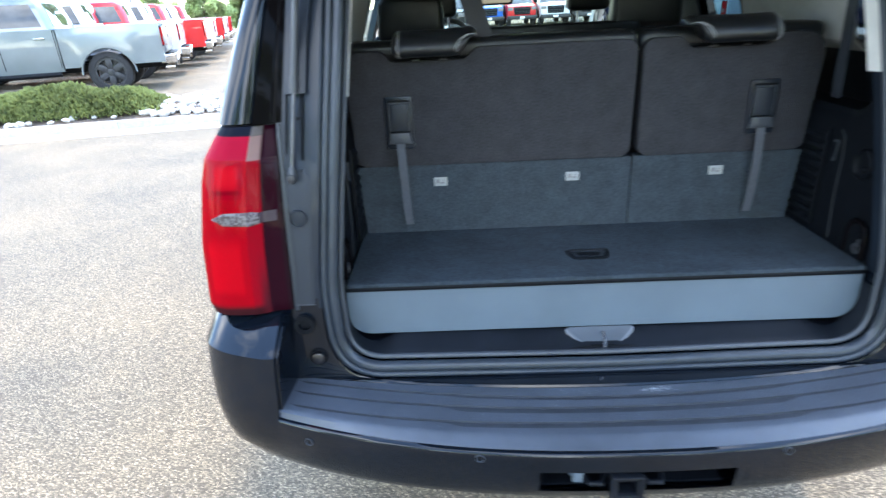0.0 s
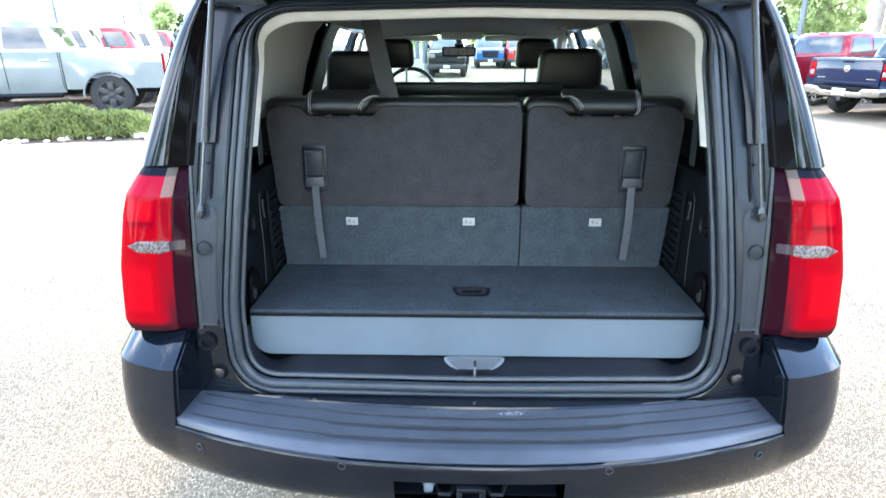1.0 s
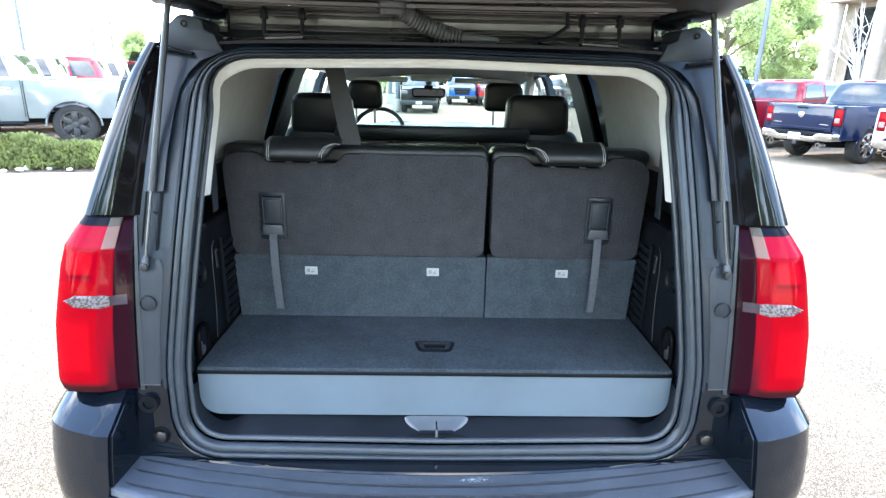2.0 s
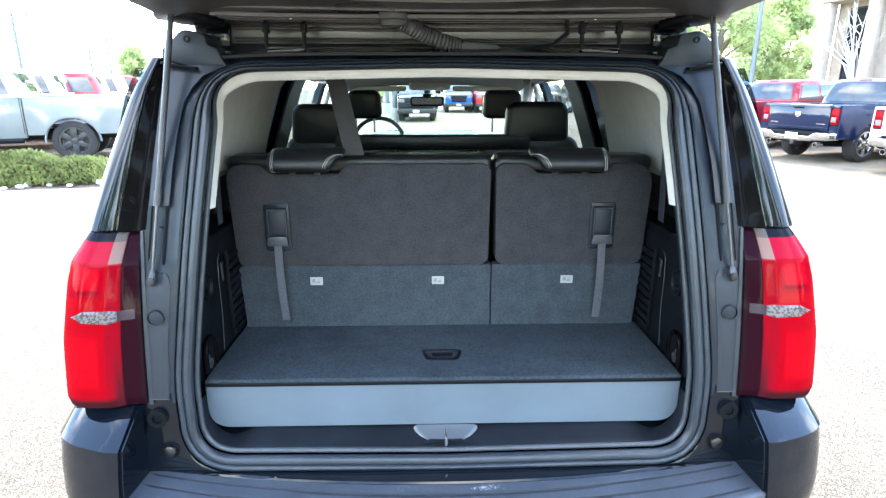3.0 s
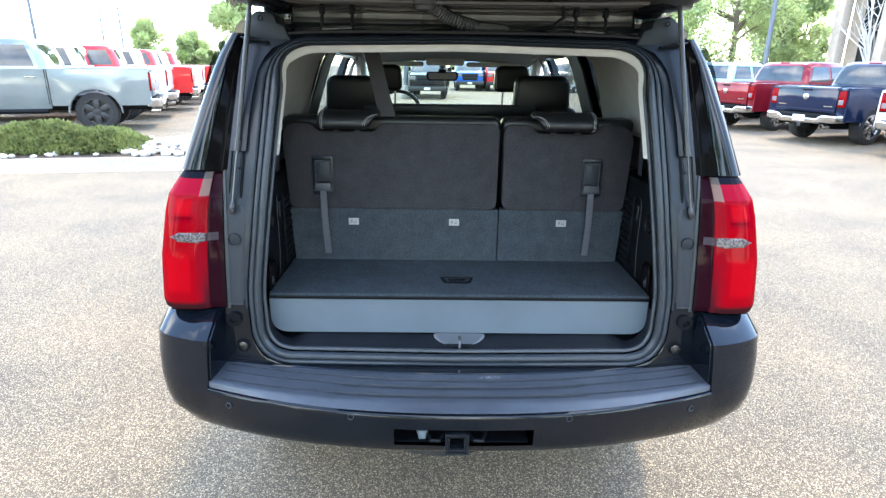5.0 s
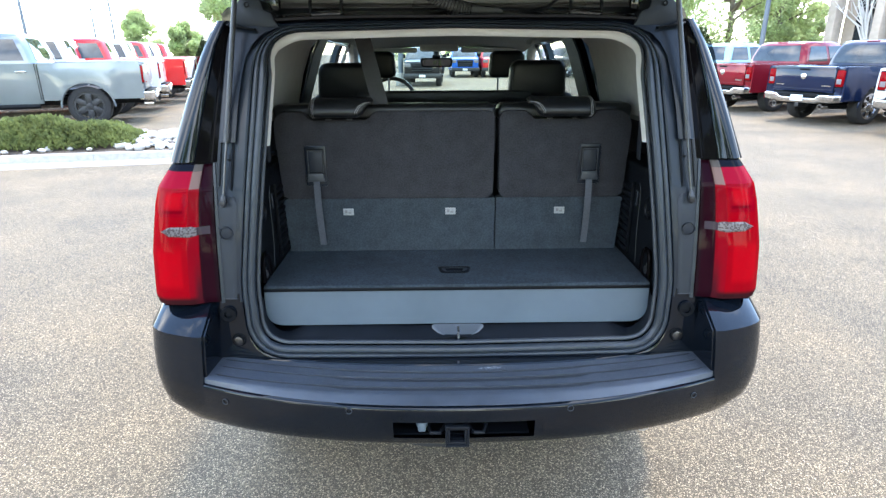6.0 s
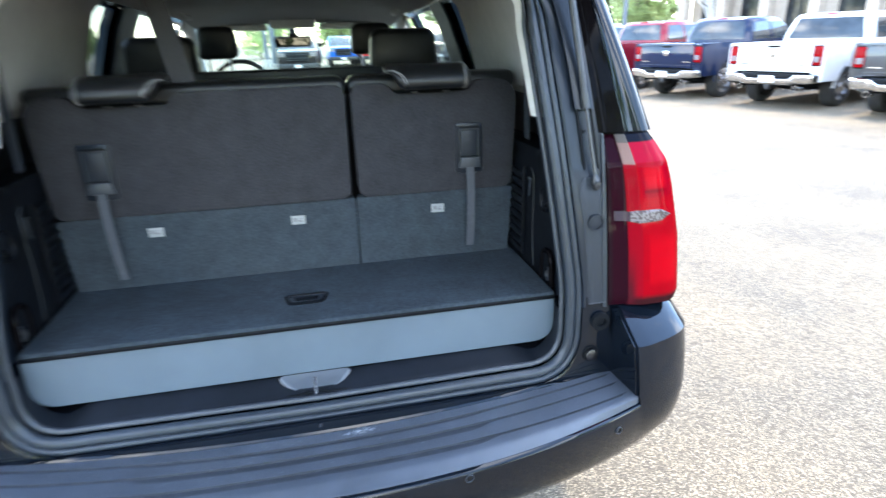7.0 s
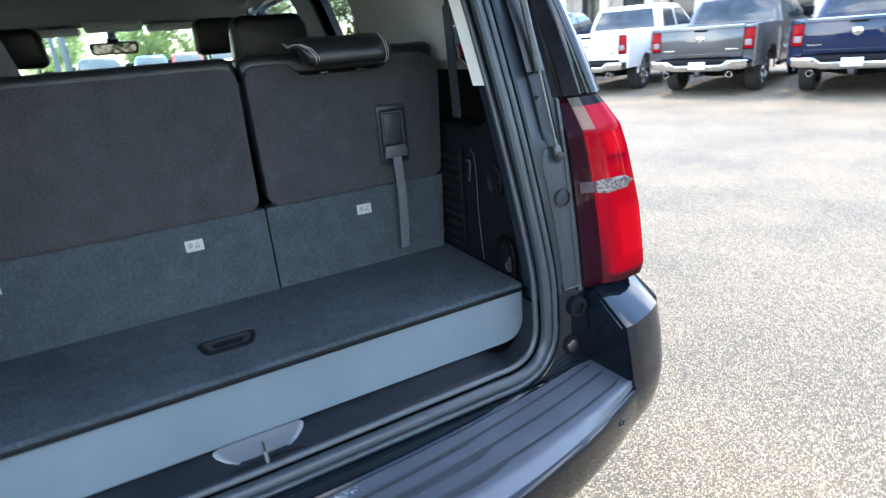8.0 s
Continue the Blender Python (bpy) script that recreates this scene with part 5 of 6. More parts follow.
# ---------------------------------------------------------------- the lot
def asphalt_material():
    m = bpy.data.materials.new("worn_asphalt")
    m.use_nodes = True
    nt = m.node_tree
    nodes, link = nt.nodes, nt.links.new
    b = nodes["Principled BSDF"]
    co = nodes.new("ShaderNodeTexCoord")
    vor, fine, big, crack = nodes.new("ShaderNodeTexVoronoi"), nodes.new("ShaderNodeTexNoise"), nodes.new("ShaderNodeTexNoise"), nodes.new("ShaderNodeTexNoise")
    vor.inputs["Scale"].default_value = 175
    fine.inputs["Scale"].default_value, fine.inputs["Detail"].default_value = 160, 5
    big.inputs["Scale"].default_value, big.inputs["Detail"].default_value = 0.9, 5
    for n in (vor, fine, big):
        link(co.outputs["Object"], n.inputs["Vector"])
    sep = nodes.new("ShaderNodeSeparateColor")
    link(vor.outputs["Color"], sep.inputs["Color"])
    stone = nodes.new("ShaderNodeValToRGB")
    for p, c in ((0.2, (0.046, 0.041, 0.034, 1)), (0.66, (0.152, 0.133, 0.105, 1)), (0.93, (0.46, 0.41, 0.335, 1))):
        e = stone.color_ramp.elements.new(p)
        e.color = c
    stone.color_ramp.elements.remove(stone.color_ramp.elements[0])
    stone.color_ramp.elements.remove(stone.color_ramp.elements[-1])
    link(sep.outputs[0], stone.inputs["Fac"])
    binder = nodes.new("ShaderNodeMixRGB")
    binder.blend_type = "MIX"
    edge = nodes.new("ShaderNodeMapRange")
    edge.inputs["From Min"].default_value, edge.inputs["From Max"].default_value = 0.38, 0.62
    link(fine.outputs["Fac"], edge.inputs["Value"])
    link(edge.outputs[0], binder.inputs["Fac"])
    binder.inputs[1].default_value = (0.070, 0.063, 0.052, 1)
    link(stone.outputs["Color"], binder.inputs[2])
    stain = nodes.new("ShaderNodeMixRGB")
    stain.blend_type = "MULTIPLY"
    stain.inputs["Fac"].default_value = 1.0
    ramp = nodes.new("ShaderNodeValToRGB")
    ramp.color_ramp.elements[0].position, ramp.color_ramp.elements[1].position = 0.3, 0.7
    ramp.color_ramp.elements[0].color, ramp.color_ramp.elements[1].color = (1.10, 1.0, 0.84, 1), (1.72, 1.48, 1.14, 1)
    link(big.outputs["Fac"], ramp.inputs["Fac"])
    link(binder.outputs[0], stain.inputs[1])
    link(ramp.outputs["Color"], stain.inputs[2])
    link(stain.outputs[0], b.inputs["Base Color"])
    b.inputs["Roughness"].default_value = 0.85
    bump = nodes.new("ShaderNodeBump")
    bump.inputs["Strength"].default_value, bump.inputs["Distance"].default_value = 1.0, 0.006
    add = nodes.new("ShaderNodeMath")
    link(vor.outputs["Distance"], add.inputs[0])
    link(fine.outputs["Fac"], add.inputs[1])
    link(add.outputs[0], bump.inputs["Height"])
    link(bump.outputs["Normal"], b.inputs["Normal"])
    return m


ASPHALT = asphalt_material()
CONCRETE = material("pale_concrete", (0.33, 0.315, 0.29), 0.85, 0, 0.14, 12, bump=0.4, bump_scale=120, per_object=0.06)
SOIL = material("brown_mulch", (0.10, 0.075, 0.055), 0.95, 0, 0.4, 30, bump=1.0, bump_scale=60)
STONE = material("pale_river_stone", (0.44, 0.42, 0.39), 0.75, 0, 0.12, 20, bump=0.3, bump_scale=60, per_object=0.22)
LEAF_SHRUB = leaf_material("juniper_green", (0.165, 0.195, 0.068), 3)
LEAF_TREE = leaf_material("tree_green", (0.44, 0.52, 0.25), 0.8)
BARK = material("grey_bark", (0.16, 0.13, 0.10), 0.9, 0, 0.3, 12, bump=0.6, bump_scale=40)
PALEBARK = material("bleached_branch", (0.66, 0.64, 0.63), 0.85, 0, 0.1, 12)
POLEMAT = material("grey_steel_pole", (0.11, 0.13, 0.155), 0.5, 0.3, 0.1, 6)
TANWALL = material("tan_precast", (0.46, 0.39, 0.33), 0.85, 0, 0.1, 3, bump=0.3, bump_scale=30)
PLATE = material("white_plate", (0.7, 0.7, 0.7), 0.5, 0, 0.05, 20)

ISLE = ((-6.0, 8.69, 0), 10.5)
ISLE_M = pose(*ISLE[0], 0, 0, ISLE[1])
ISLE_INV = ISLE_M.inverted()


def ground_z(x, y):
    """The lot beyond the planted island lies a step higher."""
    p = ISLE_INV @ Vector((x, y, 0))
    return 0.22 * smooth_step(0.5, 2.6, p.y) * smooth_step(6.0, 2.0, p.x) * smooth_step(60, 40, p.y)


def spread(a, b, n, far):
    """Grid lines: even from a to b, then ever wider out to far."""
    mid = [a + (b - a) * k / n for k in range(n + 1)]
    out = [far * (k / 8) ** 2 for k in range(1, 9)]
    return [a - v for v in reversed(out)] + mid + [b + v for v in out]


rows = [[Vector((x, y, ground_z(x, y))) for x in spread(-30, 14, 66, 400)] for y in spread(-6, 45, 102, 400)]
ground = tagged(part("ground", loft(rows), ASPHALT), "worn grey-tan asphalt parking lot with exposed aggregate", "ground", kind="structure")

ROW_DIR = Vector((-0.30, 0.954, 0)).normalized()


# --- planted island
island = tagged(thing("planting_island", "low planted island with mulch behind a concrete kerb", "planting island", at=ISLE[0], turn=ISLE[1]), kind="structure")
KERB_Y = 0.0


def kerb_profile(x0, x1):
    prof = [(-0.50, 0.004), (-0.03, 0.012), (0.0, 0.03), (0.025, 0.135), (0.045, 0.15), (0.16, 0.152), (0.165, 0.0), (-0.50, 0.0)]
    return loft([[Vector((x, KERB_Y + y, z)) for y, z in prof] for x in (x0, x1)], True, True)


for k in range(9):
    x1 = 2.1 - 2.4 * k
    part("kerb", kerb_profile(x1 - 2.392, x1), CONCRETE, island, "pale concrete kerb with a gutter pan" if k == 0 else "")
rows = []
for i in range(41):
    x = -19.4 + 21.5 * i / 40
    rows.append([Vector((x, KERB_Y + 0.16 + 1.5 * j / 12, 0.13 + 0.15 * j / 12 + 0.03 * math.sin(math.pi * j / 12) + 0.02 * noise.noise((x * 2, j, 0)))) for j in range(13)])
part("mulch_bed", loft(rows), SOIL, island)
part("back_kerb", box(-19.4, 2.1, KERB_Y + 1.65, KERB_Y + 1.81, 0, 0.29, 0.02), CONCRETE, island)

shapes = []
for k in range(6):
    b = bmesh.new()
    bmesh.ops.create_icosphere(b, subdivisions=2, radius=1.0)
    for v in b.verts:
        v.co *= 1 + 0.28 * noise.noise(v.co * 1.1 + Vector((k * 7.3, 0, 0)))
        v.co.z *= 0.6
    me = bpy.data.meshes.new("stone")
    b.to_mesh(me)
    b.free()
    me.shade_smooth()
    me.materials.append(STONE)
    shapes.append(me)
rng = random.Random(4)
stones = tagged(thing("river_stones", "pale rounded river stones scattered on the mulch bed", "stones", at=ISLE[0], turn=ISLE[1]))
for k in range(300):
    if k < 230:
        x, y = rng.uniform(0.0, 2.05), KERB_Y + 0.2 + 1.4 * rng.random()
    else:
        x, y = rng.uniform(-10, -0.3), KERB_Y + 0.2 + 0.2 * rng.random()
    r = rng.uniform(0.045, 0.11) if k < 230 else rng.uniform(0.04, 0.09)
    o = new("stone", shapes[k % 6])
    o.parent = stones
    o.matrix_basis = Matrix.LocRotScale((x, y, 0.14 + 0.10 * y + r * 0.35), Euler((rng.uniform(-0.3, 0.3), rng.uniform(-0.3, 0.3), rng.uniform(0, 6))), (r, r * rng.uniform(0.7, 1.1), r * rng.uniform(0.8, 1.2)))


def sprigs(count, place, size, rng, flat=0.5):
    """Many small pointed leaf blades; place(rng) gives a point and an outward direction."""
    verts, faces = [], []
    for _ in range(count):
        p, d = place(rng)
        d = (d + Vector((rng.uniform(-1, 1), rng.uniform(-1, 1), rng.uniform(-flat, 1))) * 0.9).normalized()
        side = d.cross(Vector((rng.uniform(-1, 1), rng.uniform(-1, 1), rng.uniform(-1, 1)))).normalized()
        l, w = size * rng.uniform(0.6, 1.5), size * rng.uniform(0.18, 0.34)
        n = len(verts)
        verts += [p - side * w * 0.4, p + side * w * 0.4, p + d * l * 0.6 + side * w, p + d * l, p + d * l * 0.6 - side * w]
        faces.append((n, n + 1, n + 2, n + 3, n + 4))
    me = bpy.data.meshes.new("leaves")
    me.from_pydata([tuple(v) for v in verts], [], faces)
    return me


def shrub_place(rng):
    while True:
        x, y = rng.uniform(-11, 0.45), rng.uniform(0.35, 1.6)
        ex = smooth_step(0.45, -0.4, x)
        v = 1 - abs((y - 1.0) / 0.66) ** 2.5
        h = 0.13 + 0.10 * y + ex * max(0, v) * (0.40 + 0.16 * noise.noise((x * 0.9, y * 0.9, 3)) + 0.10 * noise.noise((x * 3, y * 3, 1)))
        if v * ex > 0.04 + 0.2 * rng.random():
            return Vector((x, y, 0.14 + (h - 0.14) * (0.35 + 0.65 * rng.random() ** 0.4))), Vector((0.1, -0.3, 1))


me = sprigs(52000, shrub_place, 0.075, random.Random(2))
me.materials.append(LEAF_SHRUB)
shrubs = new("juniper_shrubs", me)
shrubs.matrix_basis = pose(*ISLE[0], 0, 0, ISLE[1])
tagged(shrubs, "low spreading yellow-green juniper shrubs on the mulch bed", "shrubs", kind="stuff")


# --- trees
def tree(x, y, height, spread, seed, leaves=16000, leaf=0.26, base=0.08, label="broad leafy green tree beyond the parked cars"):
    rng = random.Random(seed)
    t = thing("tree", label, "tree", "trees round the lot", (x, y, 0))
    trunk_pts = [(0.15 * height * 0.02 * math.sin(k), 0.1 * math.cos(k * 1.7), height * 0.75 * k / 6) for k in range(7)]
    bm = tube(trunk_pts, 0.2, 10, True, [0.022 * height * (1 - 0.75 * k / 6) for k in range(7)])
    clumps = []
    for k in range(26):
        a, f = rng.uniform(0, math.tau), rng.uniform(0.0, 1.0)
        z = height * (base + 0.08 + (0.92 - base) * f)
        r = spread * math.sin(math.pi * (0.16 + 0.80 * f)) * rng.uniform(0.35, 1.0)
        c = Vector((r * math.cos(a), r * math.sin(a), z))
        clumps.append((c, spread * rng.uniform(0.22, 0.42)))
        z0 = max(0.15 * height, min(z - 0.12 * height, 0.7 * height))
        bm = merge(bm, tube([(0, 0, z0), tuple(c * 0.5 + Vector((0, 0, (z0 + z) / 2 - c.z * 0.5 + 0.2))), tuple(c)], 0.06, 5, False, [0.010 * height, 0.006 * height, 0.002 * height]))
    part("trunk", bm, BARK, t)

    def place(rng):
        c, r = clumps[rng.randrange(len(clumps))]
        d = Vector((rng.gauss(0, 1), rng.gauss(0, 1), rng.gauss(0, 0.8))).normalized()
        return c + d * r * rng.random() ** 0.45, d

    me = sprigs(leaves, place, leaf, rng)
    me.materials.append(LEAF_TREE)
    crown = new("crown", me)
    crown.parent = t
    return t


TREES = [(17.5, 45, 13.0, 5.4, 11), (23.3, 46, 14, 5.4, 12), (29.5, 50, 10.5, 3.6, 13), (13.0, 54, 12, 4.4, 14), (33.2, 53, 8.6, 2.4, 15), (-13.0, 37, 12.0, 2.6, 16), (-30.5, 62, 5.4, 2.0, 17), (-27.5, 66, 4.6, 2.0, 18), (-24.5, 70, 4.4, 2.2, 19), (3.5, 70, 9, 4, 20), (10, 72, 10, 4.5, 21), (-6, 75, 9, 4.5, 22)]
BEHIND = [(-34, -20, 9, 4.5, 31), (-24, -27, 11, 5.0, 32), (-13, -24, 10, 4.8, 33), (-4, -29, 11, 5.2, 34), (7, -25, 10, 4.6, 35), (16, -28, 12, 5.4, 36), (27, -22, 10, 4.8, 37), (36, -14, 9, 4.4, 38)]
for x, y, h, sp, sd in BEHIND:
    tree(x, y, h, sp, sd, leaves=7000, leaf=0.42, label="broad leafy green tree at the far side of the lot")
for x, y, h, sp, sd in TREES:
    tree(x, y, h, sp, sd, base=0.28 if sd == 16 else 0.08)

bare = thing("bare_tree", "leafless bleached white tree in front of the building", "tree", at=(29.9, 39.6, 0))
rng = random.Random(8)
bm = tube([(0, 0, 0), (0.05, 0, 1.2), (0.1, 0, 2.2)], 0.14, 8, True, [0.16, 0.13, 0.10])
for k in range(26):
    a = rng.uniform(0, math.tau)
    r, z = rng.uniform(0.8, 2.4), rng.uniform(4.2, 8.0)
    p1 = Vector((0.35 * r * math.cos(a), 0.35 * r * math.sin(a), 2.0 + 0.3 * z))
    p2 = Vector((r * math.cos(a + 0.3), r * math.sin(a + 0.3), z))
    bm = merge(bm, tube([(0.08, 0, 1.6), tuple(p1), tuple(p2)], 0.05, 5, True, [0.09, 0.055, 0.015]))
    for q in range(2):
        s = p1.lerp(p2, rng.uniform(0.3, 0.8))
        bm = merge(bm, tube([tuple(s), tuple(s + Vector((rng.uniform(-0.7, 0.7), rng.uniform(-0.7, 0.7), rng.uniform(0.3, 1.0))))], 0.02, 4, True, [0.03, 0.01]))
part("trunk", bm, PALEBARK, bare, "bleached trunk and limbs")


# --- lamp posts
def street_lamp(x, y, h, arms, label="slim grey parking lot lamp post"):
    p = thing("street_lamp", label, "street lamp", "lamp posts", (x, y, 0))
    part("post", tube([(0, 0, 0.7), (0, 0, h * 0.5), (0, 0, h)], 0.09, 12, True, [0.16, 0.14, 0.12]), POLEMAT, p)
    part("footing", disc(0, 0, 0.35, 0.30, 0.70, "z", 20, 0.02), CONCRETE, p)
    for s in arms:
        part("lamp_head", merge(box(min(0, s * 1.0), max(0, s * 1.0), -0.04, 0.04, h - 0.08, h, 0.01), box(s * 1.0 - 0.35, s * 1.0 + 0.35, -0.2, 0.2, h - 0.12, h + 0.02, 0.03)), POLEMAT, p)


street_lamp(20.9, 36.5, 13.0, (1, -1))
street_lamp(-34.3, 50.0, 7.7, (1, -1))
street_lamp(-1.95, 33.0, 9.0, (1,), "green-grey lamp post beyond the windscreen")
street_lamp(-45, 80, 7.8, (1,))
street_lamp(-42, 79, 8.4, (1,))

# --- building
b_dir, b_out = -ROW_DIR, Vector((-0.954, -0.30, 0)).normalized()
building = thing("office_building", "tan office building with tall piers and dark windows", "building", at=(28.4, 41.5, 0), turn=math.degrees(math.atan2(b_dir.y, b_dir.x)))
part("wall", merge(box(-0.3, 62, 1.6, 14, 0, 8.4), box(-0.3, 62, 1.45, 1.6, 0, 0.9)), TANWALL, building)
part("roof_slab", box(-0.6, 62.4, -0.3, 14.2, 7.6, 8.8, 0.05), TANWALL, building)
for k in range(19):
    x = 3.35 * k
    part("pier", box(x - 0.30, x + 0.30, -0.1, 0.75, 0, 7.6, 0.04), TANWALL, building)
    if k < 18:
        w = new("window")
        w.parent = building
        x0 = x + 0.8
        part("pane", box(x0, x + 2.6, 1.50, 1.58, 1.0, 7.2), DARKPANE, w)
        part("window_frame", merge(box(x0 - 0.06, x0, 1.42, 1.59, 0.95, 7.25), box(x + 2.6, x + 2.66, 1.42, 1.59, 0.95, 7.25), box(x0, x + 2.6, 1.42, 1.59, 3.9, 4.1), box(x0, x + 2.6, 1.42, 1.59, 7.18, 7.26)), DARKSTEEL, w)

# --- a cracked joint across the lot
rng = random.Random(14)
rows = []
for k in range(90):
    t = k / 89
    x = 5.4 + 7.0 * t
    y = 12.08 - 0.085 * (x - 5.4) + 0.05 * noise.noise((x * 1.7, 0.0, 5.0)) + 0.015 * noise.noise((x * 9.0, 0.0, 2.0))
    w = 0.012 + 0.010 * rng.random()
    rows.append([Vector((x, y - w, 0.0045)), Vector((x, y + w, 0.0045))])
tagged(part("ground_crack", loft(rows), CRACKFILL), "thin dark crack across the worn asphalt", "crack", kind="structure")


# ---------------------------------------------------------------- parked pickups
def car_paint(name, color, metal=0.35):
    return material(name, color, 0.3, metal, 0.06, 3, coat=0.7, spec=0.1)


SILVER = car_paint("silver_blue_paint", (0.170, 0.198, 0.222), 0.6)
WHITEP = car_paint("white_paint", (0.62, 0.62, 0.62), 0.0)
REDP = car_paint("red_paint", (0.50, 0.020, 0.022), 0.1)
MAROON = car_paint("maroon_paint", (0.17, 0.007, 0.015), 0.3)
NAVY = car_paint("navy_paint", (0.002, 0.0085, 0.034), 0.1)
BLUEP = car_paint("bright_blue_paint", (0.015, 0.10, 0.42), 0.1)
GREYP = car_paint("granite_paint", (0.07, 0.07, 0.073), 0.4)
BLACKP = car_paint("black_paint", (0.012, 0.012, 0.014), 0.2)
TEALP = car_paint("pale_blue_paint", (0.30, 0.52, 0.62), 0.2)
PICKUP_LIGHT = lens_material("pickup_red_lens", (0.20, 0.002, 0.005), 0.15, 0.0)


def pickup(paint, label, at, turn, group="parked pickups", rims=CHROME, front=CHROME):
    """A crew-cab pickup. Local y runs forwards, the origin lies on the ground under the rear axle."""
    t = thing("pickup_truck", label, "pickup truck", group, at, turn)
    t.scale = (1.08, 1.08, 1.08)

    def bed_side():
        rows = []
        for k in range(37):
            y = -1.12 + 1.92 * k / 36
            low = 0.58
            if abs(y) < 0.51:
                low = max(low, 0.42 + math.sqrt(0.51 ** 2 - y * y))
            flare = 0.025 * smooth_step(0.75, 0.45, abs(y))
            rows.append([Vector((0.985 + flare * (1 - (j / 12) ** 2) - 0.012 * smooth_step(0.75, 1.0, j / 12), y, low + (1.34 - low) * j / 12)) for j in range(13)])
        return thicken(loft(rows), -0.05)

    for a in (bed_side(), mirror(bed_side())):
        part("bed_side", a, paint, t)
    part("bed_floor", box(-0.93, 0.93, -1.10, 0.80, 0.72, 0.80, 0.01), BLACK, t)
    part("bed_front", box(-0.95, 0.95, 0.74, 0.80, 0.72, 1.33, 0.01), paint, t)
    for x in (0.90, -0.995):
        part("bed_rail", box(x, x + 0.095, -1.10, 0.80, 1.325, 1.35, 0.008), paint, t)
    gate = part("tailgate", merge(box(-0.80, 0.80, -1.165, -1.10, 0.76, 1.335, 0.02), prism([(-1.20, 1.30), (-1.10, 1.30), (-1.10, 1.36), (-1.195, 1.345)], "x", -0.79, 0.79, 0.008)), paint, t)
    part("tailgate_badge", prism(rounded([(-0.075, 1.08, 0.03), (0.0, 1.035, 0.02), (0.075, 1.08, 0.03), (0.065, 1.18, 0.03), (-0.065, 1.18, 0.03)], 4), "y", -1.178, -1.165, 0.004), CHROME, gate, "plain chrome badge")
    part("tailgate_handle", box(-0.13, 0.13, -1.175, -1.165, 1.255, 1.30, 0.008), BLACK, gate)
    for x in (-0.72, 0.50):
        part("badge_bar", box(x, x + 0.22, -1.171, -1.165, 0.90, 0.925), CHROME, gate)
    part("tailgate_crease", box(-0.79, 0.79, -1.172, -1.165, 0.82, 0.835, 0.003), paint, gate)
    for s in (1, -1):
        l = part("tail_light", box(min(s * 0.80, s * 0.992), max(s * 0.80, s * 0.992), -1.155, -0.98, 0.90, 1.285, 0.03), PICKUP_LIGHT, t, "red pickup tail light")
        part("lamp_bezel", box(min(s * 0.79, s * 0.990), max(s * 0.79, s * 0.990), -1.147, -0.99, 0.885, 1.300, 0.02), BLACK, l)
        part("reverse_lens", box(min(s * 0.83, s * 0.95), max(s * 0.83, s * 0.95), -1.164, -1.14, 0.965, 1.08, 0.01), CLEAR, l)
        part("bed_corner", box(min(s * 0.80, s * 0.985), max(s * 0.80, s * 0.985), -1.13, -1.0, 0.72, 1.335, 0.03), paint, t)
    rows = []
    for x in (-1.0, -0.985, -0.93, -0.80, -0.66, -0.58, -0.47, -0.44, -0.2, 0.2, 0.44, 0.47, 0.58, 0.66, 0.80, 0.93, 0.985, 1.0):
        u = abs(x)
        zt = 0.635 + 0.085 * smooth_step(0.44, 0.60, u)
        zb = 0.495 + 0.035 * smooth_step(0.44, 0.62, u) + 0.03 * smooth_step(0.85, 1.0, u)
        yf = -1.285 - 0.03 * smooth_step(0.42, 0.55, u) + 0.05 * smooth_step(0.6, 0.95, u) + 0.14 * smooth_step(0.93, 1.0, u)
        rows.append([Vector((x, -1.03, zt)), Vector((x, yf + 0.03, zt)), Vector((x, yf + 0.005, zt - 0.015)), Vector((x, yf, zt - 0.04)), Vector((x, yf + 0.008, zb + 0.04)), Vector((x, yf + 0.03, zb + 0.008)), Vector((x, yf + 0.08, zb)), Vector((x, -1.03, zb))])
    bump = part("bumper", loft(rows, True, True), CHROME, t, "chrome rear bumper with raised ends", angle=30)
    part("bumper_step", box(-0.60, 0.60, -1.27, -1.03, 0.615, 0.735, 0.01), BLACK, bump, "black step in the bumper")
    part("licence_plate", box(-0.16, 0.16, -1.300, -1.284, 0.545, 0.690, 0.004), PLATE, bump, "white plate")
    for s in (1, -1):
        part("exhaust_tip", move(ring(0, 0, 0, 0.048, 0.06, 0.2, "y", 20), pose(s * 0.62, -1.16, 0.44)), CHROME, t)
    part("hitch_receiver", box(-0.05, 0.05, -1.25, -0.9, 0.40, 0.50, 0.01), DARKSTEEL, t)
    for x in (-0.55, 0.40):
        part("frame_rail", box(x, x + 0.15, -1.1, 4.3, 0.45, 0.62, 0.01), BLACK, t)
    part("axle", tube([(-0.8, 0, 0.42), (0, 0, 0.42), (0.8, 0, 0.42)], 0.06, 10, True, [0.06, 0.13, 0.06]), BLACK, t)

    def cab_skin(z0, z1, inset_x, y0a, y0b, y1a, y1b):
        rows = []
        for k in range(9):
            s = k / 8
            rows.append((z0 + (z1 - z0) * s, 0.99 - inset_x * s ** 1.4, y0a + (y0b - y0a) * s, y1a + (y1b - y1a) * s))
        return rows

